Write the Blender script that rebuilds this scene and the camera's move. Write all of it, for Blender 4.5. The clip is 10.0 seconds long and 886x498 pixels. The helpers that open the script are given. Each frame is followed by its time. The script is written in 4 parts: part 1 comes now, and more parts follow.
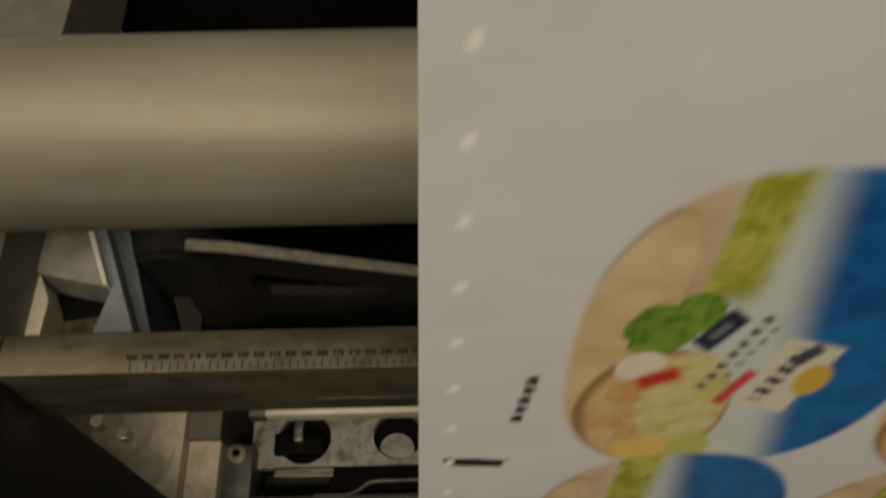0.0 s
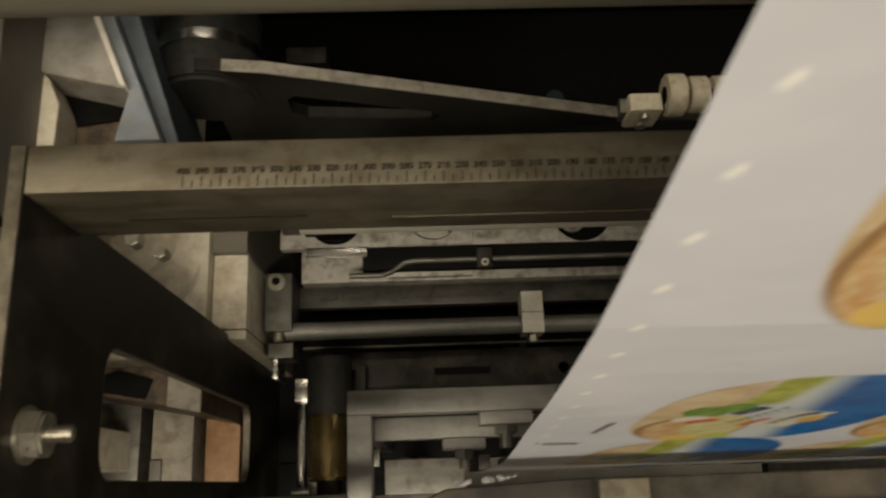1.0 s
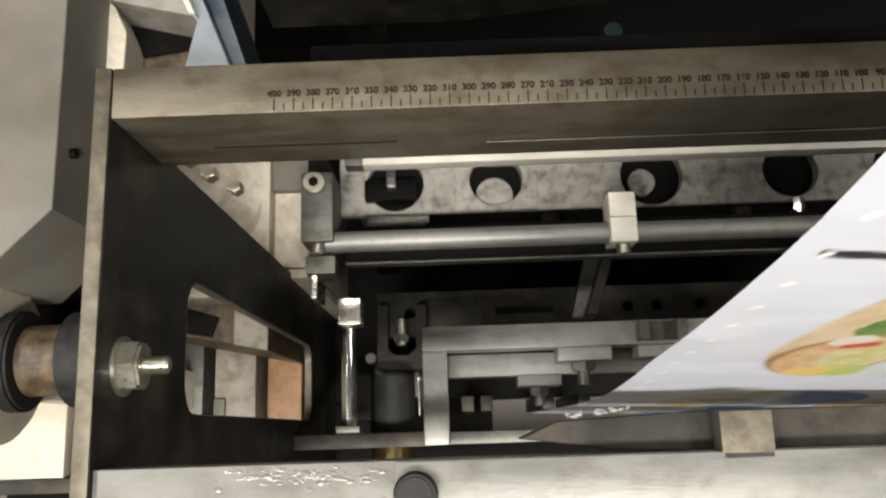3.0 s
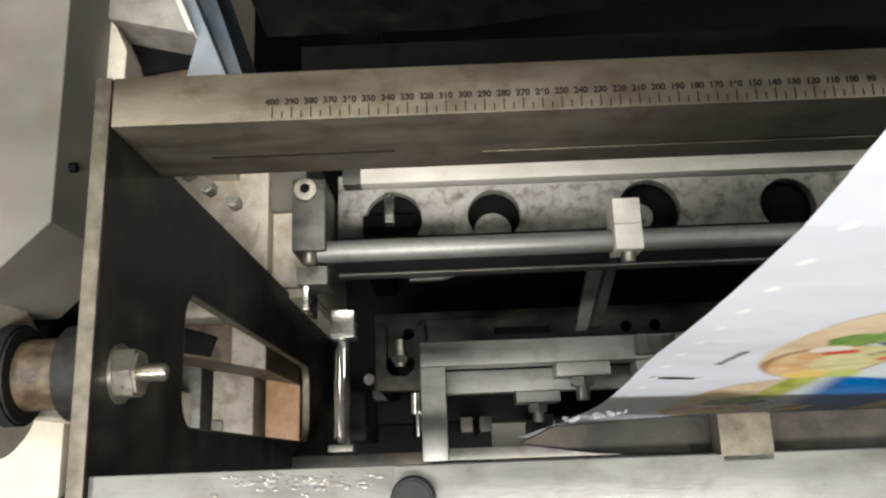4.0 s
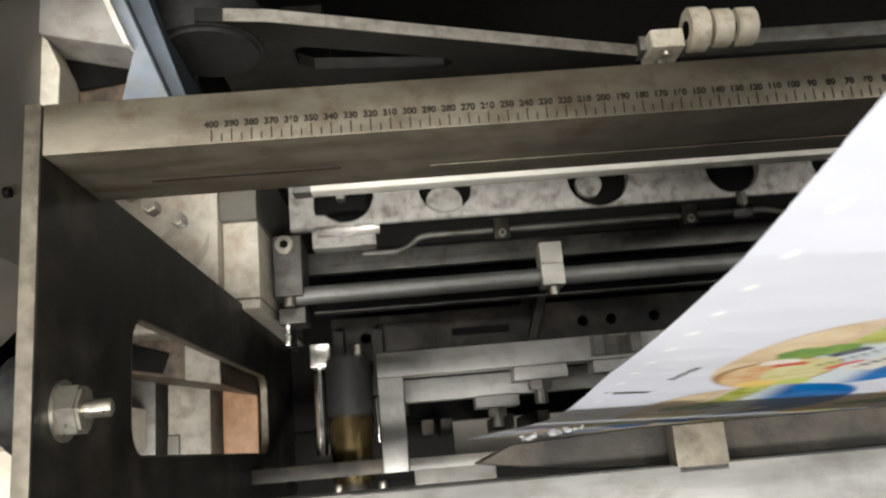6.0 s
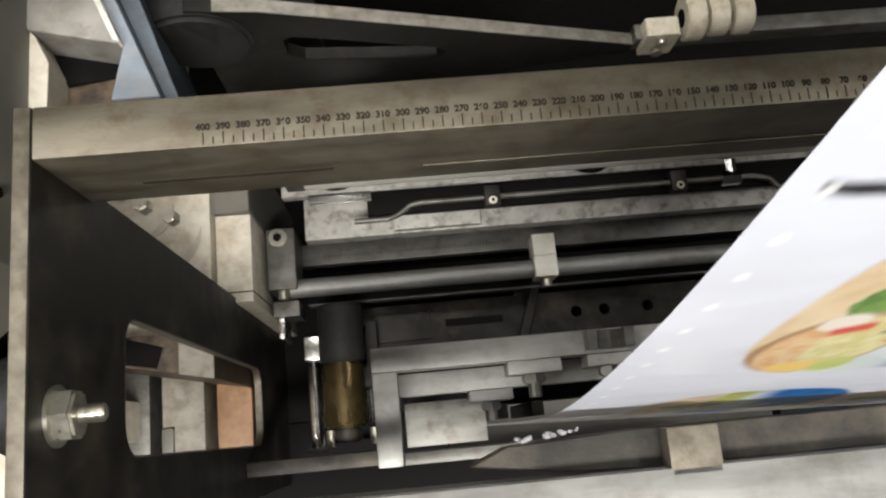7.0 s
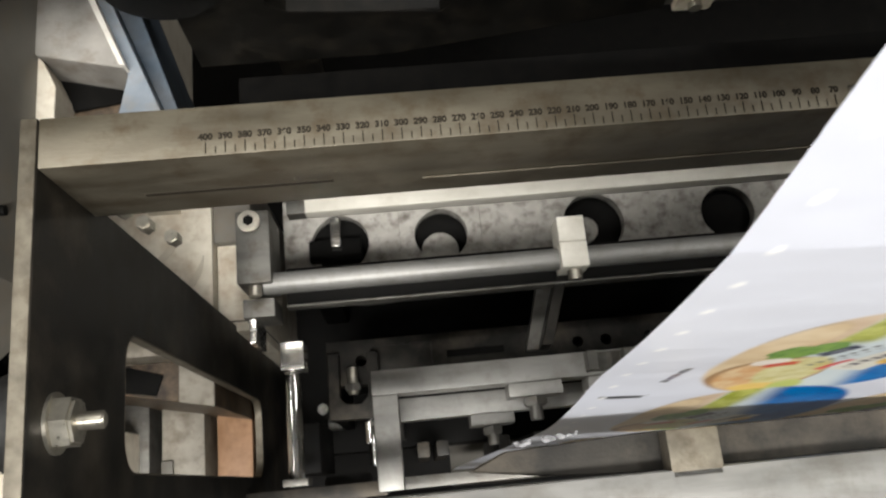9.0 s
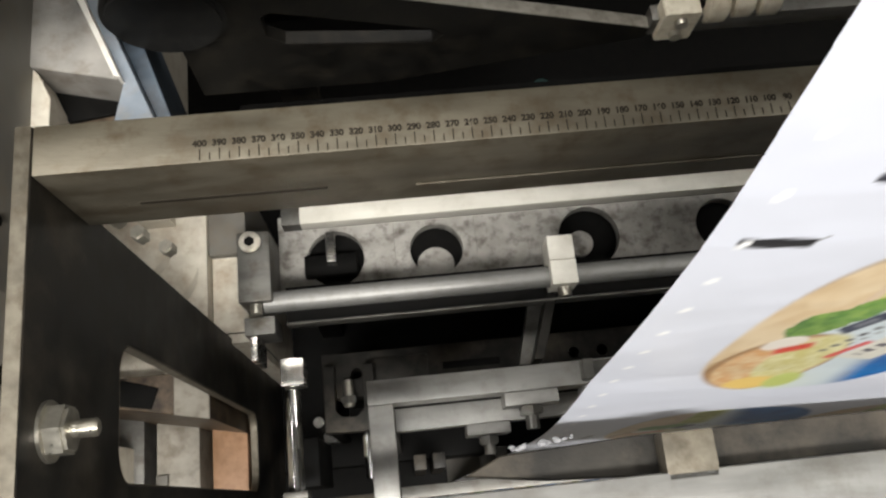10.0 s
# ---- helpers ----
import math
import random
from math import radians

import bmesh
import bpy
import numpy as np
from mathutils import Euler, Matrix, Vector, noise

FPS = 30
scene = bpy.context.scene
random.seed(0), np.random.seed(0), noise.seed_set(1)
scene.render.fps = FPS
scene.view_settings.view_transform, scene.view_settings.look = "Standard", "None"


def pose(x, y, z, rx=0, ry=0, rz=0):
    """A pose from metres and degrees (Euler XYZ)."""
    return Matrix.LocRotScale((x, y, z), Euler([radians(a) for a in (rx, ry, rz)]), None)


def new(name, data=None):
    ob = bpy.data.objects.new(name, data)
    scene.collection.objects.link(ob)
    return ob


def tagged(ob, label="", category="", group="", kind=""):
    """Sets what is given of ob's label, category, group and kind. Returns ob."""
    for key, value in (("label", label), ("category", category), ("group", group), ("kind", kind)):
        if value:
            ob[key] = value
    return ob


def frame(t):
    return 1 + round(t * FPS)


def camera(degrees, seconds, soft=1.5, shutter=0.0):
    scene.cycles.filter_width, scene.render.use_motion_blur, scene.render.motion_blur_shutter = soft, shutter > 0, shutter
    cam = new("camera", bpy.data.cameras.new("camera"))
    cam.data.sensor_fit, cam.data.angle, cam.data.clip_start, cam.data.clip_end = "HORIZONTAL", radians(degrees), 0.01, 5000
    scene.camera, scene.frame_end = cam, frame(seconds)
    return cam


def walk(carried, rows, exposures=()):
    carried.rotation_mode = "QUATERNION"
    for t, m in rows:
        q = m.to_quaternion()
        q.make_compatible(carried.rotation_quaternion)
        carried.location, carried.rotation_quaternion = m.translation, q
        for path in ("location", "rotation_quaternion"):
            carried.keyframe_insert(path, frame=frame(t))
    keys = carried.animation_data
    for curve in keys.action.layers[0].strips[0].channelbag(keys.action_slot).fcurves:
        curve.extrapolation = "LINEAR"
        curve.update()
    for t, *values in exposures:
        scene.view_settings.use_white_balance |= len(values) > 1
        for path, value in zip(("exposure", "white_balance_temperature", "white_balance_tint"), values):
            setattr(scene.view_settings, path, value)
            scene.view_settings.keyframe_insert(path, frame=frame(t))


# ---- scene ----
cam = camera(56.8, 10.0, soft=2.3, shutter=0.5)
PATH = [
    (0.0, -0.0075, -0.1888, 0.4806, 29.54, 0.20, -1.42),
    (0.1, -0.0097, -0.1897, 0.4726, 28.63, 0.16, -1.30),
    (0.2, -0.0115, -0.1875, 0.4656, 27.28, 0.06, -1.15),
    (0.3, -0.0135, -0.1819, 0.4585, 25.45, -0.08, -1.00),
    (0.4, -0.0164, -0.1733, 0.4504, 23.27, -0.22, -0.87),
    (0.5, -0.0212, -0.1631, 0.4402, 20.96, -0.34, -0.79),
    (0.6, -0.0313, -0.1523, 0.4223, 18.60, -0.39, -1.07),
    (0.7, -0.0438, -0.1442, 0.4104, 16.77, -0.40, -1.49),
    (0.8, -0.0545, -0.1437, 0.4117, 15.94, -0.63, -1.72),
    (0.9, -0.0649, -0.1489, 0.4138, 15.77, -1.01, -1.91),
    (1.0, -0.0744, -0.1554, 0.4145, 15.99, -1.16, -1.99),
    (1.1, -0.0841, -0.1616, 0.4122, 15.86, -1.00, -1.97),
    (1.2, -0.0941, -0.1687, 0.4076, 15.06, -0.75, -1.93),
    (1.3, -0.1031, -0.1748, 0.4021, 13.93, -0.48, -1.88),
    (1.4, -0.1096, -0.1783, 0.3972, 12.83, -0.23, -1.86),
    (1.5, -0.1123, -0.1783, 0.3946, 12.20, -0.05, -1.87),
    (1.6, -0.1125, -0.1744, 0.3936, 11.80, 0.11, -1.89),
    (1.7, -0.1126, -0.1672, 0.3931, 11.11, 0.29, -1.88),
    (1.8, -0.1127, -0.1588, 0.3928, 10.31, 0.47, -1.84),
    (1.9, -0.1127, -0.1514, 0.3928, 9.62, 0.64, -1.78),
    (2.0, -0.1127, -0.1469, 0.3929, 9.24, 0.75, -1.72),
    (2.1, -0.1126, -0.1464, 0.3929, 9.35, 0.85, -1.66),
    (2.2, -0.1126, -0.1497, 0.3927, 9.98, 0.97, -1.62),
    (2.3, -0.1125, -0.1557, 0.3922, 11.01, 1.10, -1.61),
    (2.4, -0.1125, -0.1630, 0.3917, 12.20, 1.20, -1.62),
    (2.5, -0.1125, -0.1697, 0.3912, 13.27, 1.27, -1.67),
    (2.6, -0.1125, -0.1741, 0.3909, 13.99, 1.27, -1.74),
    (2.7, -0.1125, -0.1751, 0.3909, 14.22, 1.22, -1.79),
    (2.8, -0.1125, -0.1725, 0.3912, 13.95, 1.13, -1.83),
    (2.9, -0.1125, -0.1669, 0.3918, 13.24, 1.02, -1.83),
    (3.0, -0.1124, -0.1599, 0.3925, 12.30, 0.91, -1.81),
    (3.1, -0.1123, -0.1531, 0.3931, 11.39, 0.83, -1.77),
    (3.2, -0.1122, -0.1483, 0.3935, 10.74, 0.79, -1.72),
    (3.3, -0.1121, -0.1468, 0.3936, 10.52, 0.79, -1.68),
    (3.4, -0.1120, -0.1488, 0.3934, 10.81, 0.83, -1.67),
    (3.5, -0.1120, -0.1539, 0.3929, 11.54, 0.89, -1.69),
    (3.6, -0.1120, -0.1608, 0.3922, 12.52, 0.95, -1.75),
    (3.7, -0.1120, -0.1676, 0.3916, 13.51, 0.99, -1.83),
    (3.8, -0.1120, -0.1726, 0.3912, 14.27, 1.00, -1.92),
    (3.9, -0.1120, -0.1745, 0.3911, 14.61, 0.96, -2.01),
    (4.0, -0.1120, -0.1729, 0.3913, 14.47, 0.88, -2.07),
    (4.1, -0.1119, -0.1681, 0.3918, 13.92, 0.79, -2.11),
    (4.2, -0.1117, -0.1616, 0.3924, 13.12, 0.70, -2.13),
    (4.3, -0.1116, -0.1550, 0.3929, 12.30, 0.63, -2.13),
    (4.4, -0.1115, -0.1500, 0.3933, 11.65, 0.60, -2.12),
    (4.5, -0.1114, -0.1479, 0.3934, 11.35, 0.62, -2.11),
    (4.6, -0.1114, -0.1492, 0.3933, 11.49, 0.65, -2.12),
    (4.7, -0.1114, -0.1538, 0.3928, 12.09, 0.66, -2.14),
    (4.8, -0.1114, -0.1605, 0.3922, 12.99, 0.64, -2.21),
    (4.9, -0.1115, -0.1676, 0.3916, 13.96, 0.58, -2.31),
    (5.0, -0.1115, -0.1732, 0.3911, 14.76, 0.48, -2.45),
    (5.1, -0.1112, -0.1758, 0.3906, 15.22, 0.25, -2.73),
    (5.2, -0.1103, -0.1746, 0.3901, 15.27, -0.11, -3.19),
    (5.3, -0.1092, -0.1699, 0.3897, 14.89, -0.53, -3.69),
    (5.4, -0.1082, -0.1629, 0.3895, 14.17, -0.92, -4.12),
    (5.5, -0.1076, -0.1556, 0.3898, 13.31, -1.18, -4.37),
    (5.6, -0.1074, -0.1497, 0.3902, 12.55, -1.33, -4.48),
    (5.7, -0.1072, -0.1466, 0.3903, 12.16, -1.43, -4.57),
    (5.8, -0.1070, -0.1469, 0.3901, 12.25, -1.46, -4.65),
    (5.9, -0.1069, -0.1507, 0.3897, 12.82, -1.45, -4.75),
    (6.0, -0.1068, -0.1570, 0.3890, 13.73, -1.43, -4.87),
    (6.1, -0.1068, -0.1642, 0.3883, 14.77, -1.40, -5.00),
    (6.2, -0.1068, -0.1704, 0.3878, 15.68, -1.41, -5.13),
    (6.3, -0.1068, -0.1741, 0.3875, 16.23, -1.45, -5.25),
    (6.4, -0.1068, -0.1743, 0.3875, 16.30, -1.53, -5.34),
    (6.5, -0.1068, -0.1710, 0.3879, 15.88, -1.63, -5.40),
    (6.6, -0.1067, -0.1650, 0.3884, 15.07, -1.74, -5.42),
    (6.7, -0.1067, -0.1579, 0.3891, 14.10, -1.83, -5.40),
    (6.8, -0.1066, -0.1516, 0.3896, 13.21, -1.89, -5.35),
    (6.9, -0.1066, -0.1476, 0.3899, 12.65, -1.89, -5.30),
    (7.0, -0.1065, -0.1471, 0.3899, 12.55, -1.85, -5.25),
    (7.1, -0.1065, -0.1500, 0.3896, 12.92, -1.77, -5.23),
    (7.2, -0.1065, -0.1557, 0.3891, 13.65, -1.68, -5.24),
    (7.3, -0.1066, -0.1628, 0.3885, 14.56, -1.60, -5.28),
    (7.4, -0.1066, -0.1693, 0.3880, 15.42, -1.54, -5.34),
    (7.5, -0.1067, -0.1736, 0.3878, 16.02, -1.53, -5.40),
    (7.6, -0.1067, -0.1747, 0.3879, 16.22, -1.59, -5.45),
    (7.7, -0.1068, -0.1721, 0.3884, 15.98, -1.71, -5.47),
    (7.8, -0.1068, -0.1667, 0.3892, 15.35, -1.85, -5.45),
    (7.9, -0.1068, -0.1597, 0.3900, 14.47, -1.98, -5.41),
    (8.0, -0.1067, -0.1530, 0.3907, 13.57, -2.06, -5.35),
    (8.1, -0.1066, -0.1482, 0.3911, 12.88, -2.07, -5.29),
    (8.2, -0.1064, -0.1466, 0.3911, 12.62, -2.04, -5.26),
    (8.3, -0.1062, -0.1485, 0.3909, 12.85, -1.97, -5.26),
    (8.4, -0.1061, -0.1536, 0.3904, 13.52, -1.88, -5.28),
    (8.5, -0.1061, -0.1604, 0.3897, 14.46, -1.80, -5.32),
    (8.6, -0.1061, -0.1674, 0.3891, 15.45, -1.70, -5.37),
    (8.7, -0.1062, -0.1726, 0.3887, 16.26, -1.61, -5.42),
    (8.8, -0.1062, -0.1748, 0.3885, 16.65, -1.55, -5.45),
    (8.9, -0.1063, -0.1733, 0.3887, 16.52, -1.54, -5.48),
    (9.0, -0.1063, -0.1686, 0.3892, 15.90, -1.60, -5.47),
    (9.1, -0.1062, -0.1617, 0.3898, 14.96, -1.71, -5.46),
    (9.2, -0.1062, -0.1547, 0.3904, 13.97, -1.82, -5.44),
    (9.3, -0.1062, -0.1492, 0.3908, 13.19, -1.91, -5.42),
    (9.4, -0.1061, -0.1468, 0.3910, 12.83, -1.95, -5.42),
    (9.5, -0.1061, -0.1480, 0.3908, 12.97, -1.93, -5.43),
    (9.6, -0.1061, -0.1525, 0.3903, 13.61, -1.87, -5.47),
    (9.7, -0.1060, -0.1591, 0.3896, 14.60, -1.79, -5.55),
    (9.8, -0.1060, -0.1661, 0.3890, 15.67, -1.74, -5.66),
    (9.9, -0.1060, -0.1718, 0.3885, 16.57, -1.72, -5.79),
    (10.0, -0.1059, -0.1746, 0.3882, 17.07, -1.76, -5.91),
]
walk(cam, [(t, pose(x, y, z, rx, ry, rz)) for t, x, y, z, rx, ry, rz in PATH], exposures=[
    (0.0, -1.75, 7900, 8), (0.6, -1.5, 7800, 8), (1.0, -1.0, 7500, 8), (1.45, -0.85, 6900, 8), (1.8, -0.62, 6500, 10), (2.1, -0.28, 6300, 10), (2.35, -0.05, 6300, 10), (2.6, 0.08, 6300, 10), (4.0, 0.17, 6000, 10), (10.0, 0.14, 6000, 10)])

# ---- light ----
P = 1.225          # seconds of one working stroke
FLOOR = -1.62


def lamp(name, place, size, watts, colour):
    data = bpy.data.lights.new(name, "AREA")
    data.shape, data.size, data.size_y, data.energy, data.color = "RECTANGLE", size[0], size[1], watts, colour
    ob = new(name, data)
    ob.location = place
    return ob


WARM = (1.0, 0.93, 0.82)
lamp("overhead_light", (-0.22, -1.15, 2.35), (1.7, 0.4), 138, WARM)
lamp("overhead_light", (-0.3, 1.25, 2.35), (1.5, 0.4), 26, WARM)
# Right and left fills, added without a known source to brighten side faces.
lamp("overhead_light", (1.9, -0.4, 2.35), (0.45, 1.5), 45, WARM)
lamp("overhead_light", (-2.0, 0.15, 2.35), (0.45, 1.5), 54, WARM)
world = bpy.data.worlds.new("hall")
world.use_nodes = True
world.node_tree.nodes["Background"].inputs[0].default_value = (0.9, 0.95, 1.0, 1)
world.node_tree.nodes["Background"].inputs[1].default_value = 0.002
scene.world = world


# ---- materials ----
def material(name, low, high, rough=0.4, metal=0.0, scale=40.0, stretch=(1, 1, 1), bump=0.02, stain=None, stain_scale=9.0, stain_amount=0.5, spread=0.15, fine=700.0):
    """Two-scale mottled surface: broad tone, fine grain, stains with a shape of their own, uneven gloss."""
    scale, stain_scale = 4 * scale, 4 * stain_scale
    m = bpy.data.materials.new(name)
    m.use_nodes = True
    n, l = m.node_tree.nodes, m.node_tree.links
    b = n["Principled BSDF"]
    co = n.new("ShaderNodeTexCoord")
    mp = n.new("ShaderNodeMapping")
    mp.inputs["Scale"].default_value = stretch
    l.new(co.outputs["Object"], mp.inputs["Vector"])
    broad = n.new("ShaderNodeTexNoise")
    broad.inputs["Scale"].default_value, broad.inputs["Detail"].default_value = scale, 6
    l.new(mp.outputs["Vector"], broad.inputs["Vector"])
    ramp = n.new("ShaderNodeValToRGB")
    ramp.color_ramp.elements[0].position, ramp.color_ramp.elements[1].position = 0.3, 0.7
    ramp.color_ramp.elements[0].color, ramp.color_ramp.elements[1].color = (*low, 1), (*high, 1)
    l.new(broad.outputs["Fac"], ramp.inputs["Fac"])
    colour = ramp.outputs["Color"]
    if stain:
        blot = n.new("ShaderNodeTexNoise")
        blot.inputs["Scale"].default_value, blot.inputs["Detail"].default_value, blot.inputs["Roughness"].default_value = stain_scale, 8, 0.65
        l.new(co.outputs["Object"], blot.inputs["Vector"])
        edge = n.new("ShaderNodeValToRGB")
        edge.color_ramp.elements[0].position, edge.color_ramp.elements[1].position = 0.48, 0.68
        edge.color_ramp.elements[1].color = (stain_amount,) * 3 + (1,)
        l.new(blot.outputs["Fac"], edge.inputs["Fac"])
        mix = n.new("ShaderNodeMix")
        mix.data_type = "RGBA"
        l.new(edge.outputs["Color"], mix.inputs["Factor"])
        l.new(colour, mix.inputs["A"])
        mix.inputs["B"].default_value = (*stain, 1)
        colour = mix.outputs["Result"]
    l.new(colour, b.inputs["Base Color"])
    b.inputs["Metallic"].default_value = metal
    grain = n.new("ShaderNodeTexNoise")
    grain.inputs["Scale"].default_value, grain.inputs["Detail"].default_value = fine, 3
    l.new(mp.outputs["Vector"], grain.inputs["Vector"])
    gloss = n.new("ShaderNodeMapRange")
    gloss.inputs["To Min"].default_value, gloss.inputs["To Max"].default_value = max(0.03, rough - spread), min(1, rough + spread)
    l.new(broad.outputs["Fac"], gloss.inputs["Value"])
    l.new(gloss.outputs["Result"], b.inputs["Roughness"])
    bp = n.new("ShaderNodeBump")
    bp.inputs["Strength"].default_value, bp.inputs["Distance"].default_value = min(1, bump * 10), 0.0004
    l.new(grain.outputs["Fac"], bp.inputs["Height"])
    l.new(bp.outputs["Normal"], b.inputs["Normal"])
    return m


OILY = (0.05, 0.035, 0.018)
beam_steel = material("worn_ground_steel", (0.092, 0.080, 0.057), (0.185, 0.165, 0.124), 0.42, 0.55, 14, (0.25, 1, 1), 0.03, (0.075, 0.052, 0.027), 11, 0.7)
plate_steel = material("dark_burnished_steel", (0.011, 0.0105, 0.0097), (0.033, 0.030, 0.025), 0.45, 0.3, 10, (1, 1, 1), 0.03, (0.105, 0.088, 0.066), 4, 0.55)
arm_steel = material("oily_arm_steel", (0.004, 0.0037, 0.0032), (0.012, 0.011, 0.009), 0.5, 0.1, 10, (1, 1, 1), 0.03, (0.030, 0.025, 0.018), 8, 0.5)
arm_rim = material("pale_arm_edge", (0.20, 0.185, 0.155), (0.32, 0.30, 0.26), 0.45, 0.3, 22, (0.3, 1, 1), 0.03, OILY, 16, 0.6)
edge_steel = material("rubbed_edge_steel", (0.085, 0.074, 0.055), (0.16, 0.142, 0.108), 0.5, 0.5, 30, (1, 1, 1), 0.03, OILY, 18, 0.6)
aluminium = material("milled_aluminium", (0.135, 0.133, 0.125), (0.205, 0.202, 0.19), 0.45, 0.5, 25, (0.2, 1, 1), 0.02, (0.075, 0.066, 0.05), 9, 0.5)
bright_steel = material("polished_steel", (0.62, 0.60, 0.56), (0.78, 0.76, 0.71), 0.26, 0.95, 30, (0.1, 1, 1), 0.02, (0.30, 0.26, 0.2), 20, 0.3)
rod_steel = material("ground_rod_steel", (0.22, 0.217, 0.205), (0.31, 0.305, 0.29), 0.5, 0.6, 18, (0.15, 1, 1), 0.015, (0.16, 0.15, 0.13), 16, 0.45)
chrome = material("chrome", (0.75, 0.74, 0.71), (0.85, 0.84, 0.80), 0.12, 1.0, 30, (1, 1, 1), 0.005)
zinc = material("galvanised_steel", (0.42, 0.40, 0.34), (0.60, 0.57, 0.49), 0.33, 0.9, 60, (1, 1, 1), 0.03, OILY, 30, 0.4)
# Near black: on deep parts this base colour also holds the shade.
black_steel = material("near_black_steel", (0.002, 0.0019, 0.0017), (0.006, 0.0055, 0.0047), 0.7, 0.0, 20, (1, 1, 1), 0.03)
grey_steel = material("grey_machined_steel", (0.10, 0.097, 0.088), (0.19, 0.183, 0.165), 0.45, 0.55, 18, (0.3, 1, 1), 0.03, OILY, 14, 0.6)
stained_steel = material("stained_steel_plate", (0.34, 0.32, 0.285), (0.50, 0.48, 0.44), 0.5, 0.2, 14, (1, 1, 1), 0.03, (0.07, 0.055, 0.04), 17, 0.75)
cast_cream = material("cream_painted_casting", (0.58, 0.53, 0.43), (0.74, 0.69, 0.58), 0.5, 0.0, 16, (1, 1, 1), 0.05, (0.33, 0.22, 0.12), 12, 0.5)
cream_clean = material("cream_painted_sheet", (0.50, 0.455, 0.365), (0.60, 0.55, 0.455), 0.55, 0.0, 6, (1, 1, 1), 0.02, (0.3, 0.22, 0.13), 9, 0.3)
grey_paint = material("grey_beige_painted_sheet", (0.135, 0.126, 0.107), (0.18, 0.17, 0.147), 0.55, 0.0, 8, (1, 1, 1), 0.03, (0.18, 0.14, 0.09), 7, 0.4)
blue_paint = material("pale_blue_painted_casting", (0.16, 0.19, 0.225), (0.26, 0.29, 0.33), 0.4, 0.0, 10, (1, 1, 1), 0.03, (0.22, 0.2, 0.17), 12, 0.5)
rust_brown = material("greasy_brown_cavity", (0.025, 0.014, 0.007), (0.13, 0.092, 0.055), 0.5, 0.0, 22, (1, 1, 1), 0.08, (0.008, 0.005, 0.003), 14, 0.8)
bronze = material("bronze_block", (0.25, 0.135, 0.066), (0.36, 0.21, 0.115), 0.5, 0.2, 20, (1, 1, 1), 0.03, (0.14, 0.07, 0.035), 14, 0.5)
rubber = material("black_rubber", (0.01, 0.01, 0.01), (0.025, 0.024, 0.022), 0.6, 0.0, 40, (1, 1, 1), 0.03)
nylon = material("ivory_nylon", (0.62, 0.56, 0.43), (0.74, 0.68, 0.55), 0.45, 0.0, 30, (1, 1, 1), 0.03, (0.3, 0.2, 0.1), 20, 0.5)
amber = material("oiled_brass", (0.06, 0.043, 0.017), (0.12, 0.088, 0.036), 0.28, 0.8, 20, (1, 0.3, 1), 0.02, OILY, 20, 0.6)
engraving = material("engraved_marking", (0.015, 0.012, 0.008), (0.03, 0.024, 0.016), 0.6, 0.2, 200)
grey_cast = material("worn_grey_casting", (0.20, 0.19, 0.17), (0.34, 0.32, 0.29), 0.5, 0.0, 9, (1, 1, 1), 0.05, (0.13, 0.10, 0.07), 11, 0.6)
slate_blue = material("slate_blue_painted_casting", (0.060, 0.080, 0.105), (0.11, 0.135, 0.165), 0.4, 0.0, 10, (1, 1, 1), 0.03, (0.05, 0.045, 0.04), 12, 0.5)
white_cast = material("worn_white_casting", (0.62, 0.59, 0.53), (0.76, 0.73, 0.67), 0.5, 0.0, 12, (1, 1, 1), 0.05, (0.34, 0.27, 0.19), 16, 0.5)
worn_stamp = material("worn_stamping", (0.07, 0.064, 0.054), (0.13, 0.12, 0.10), 0.5, 0.3, 90)
# Stained cream darkened in its base colour for the dim space behind the window.
dim_cream = material("shaded_stained_cream_paint", (0.20, 0.18, 0.145), (0.31, 0.285, 0.235), 0.55, 0.0, 14, (1, 1, 1), 0.05, (0.09, 0.062, 0.036), 10, 0.6)
milled_frame = material("pale_milled_frame", (0.33, 0.325, 0.305), (0.45, 0.44, 0.415), 0.45, 0.35, 25, (0.2, 1, 1), 0.02, (0.2, 0.185, 0.15), 16, 0.4)
red_paint = material("red_enamel", (0.45, 0.03, 0.02), (0.55, 0.05, 0.03), 0.35, 0.0, 20)
teal_plastic = material("teal_plastic", (0.0, 0.016, 0.014), (0.003, 0.024, 0.021), 0.5, 0.0, 20)
concrete = material("hall_floor_concrete", (0.16, 0.15, 0.13), (0.22, 0.205, 0.18), 0.7, 0.0, 4, (1, 1, 1), 0.05, (0.14, 0.12, 0.1), 3, 0.5)
plaster = material("hall_wall_plaster", (0.13, 0.125, 0.115), (0.17, 0.165, 0.15), 0.8, 0.0, 3, (1, 1, 1), 0.03)
roller_steel = material("brushed_roller_steel", (0.25, 0.238, 0.195), (0.36, 0.345, 0.285), 0.58, 0.40, 9, (0.15, 1, 1), 0.02, (0.3, 0.26, 0.17), 8, 0.4)


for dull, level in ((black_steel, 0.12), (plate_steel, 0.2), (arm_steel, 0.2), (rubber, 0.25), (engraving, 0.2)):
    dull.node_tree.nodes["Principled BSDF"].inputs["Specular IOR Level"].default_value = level


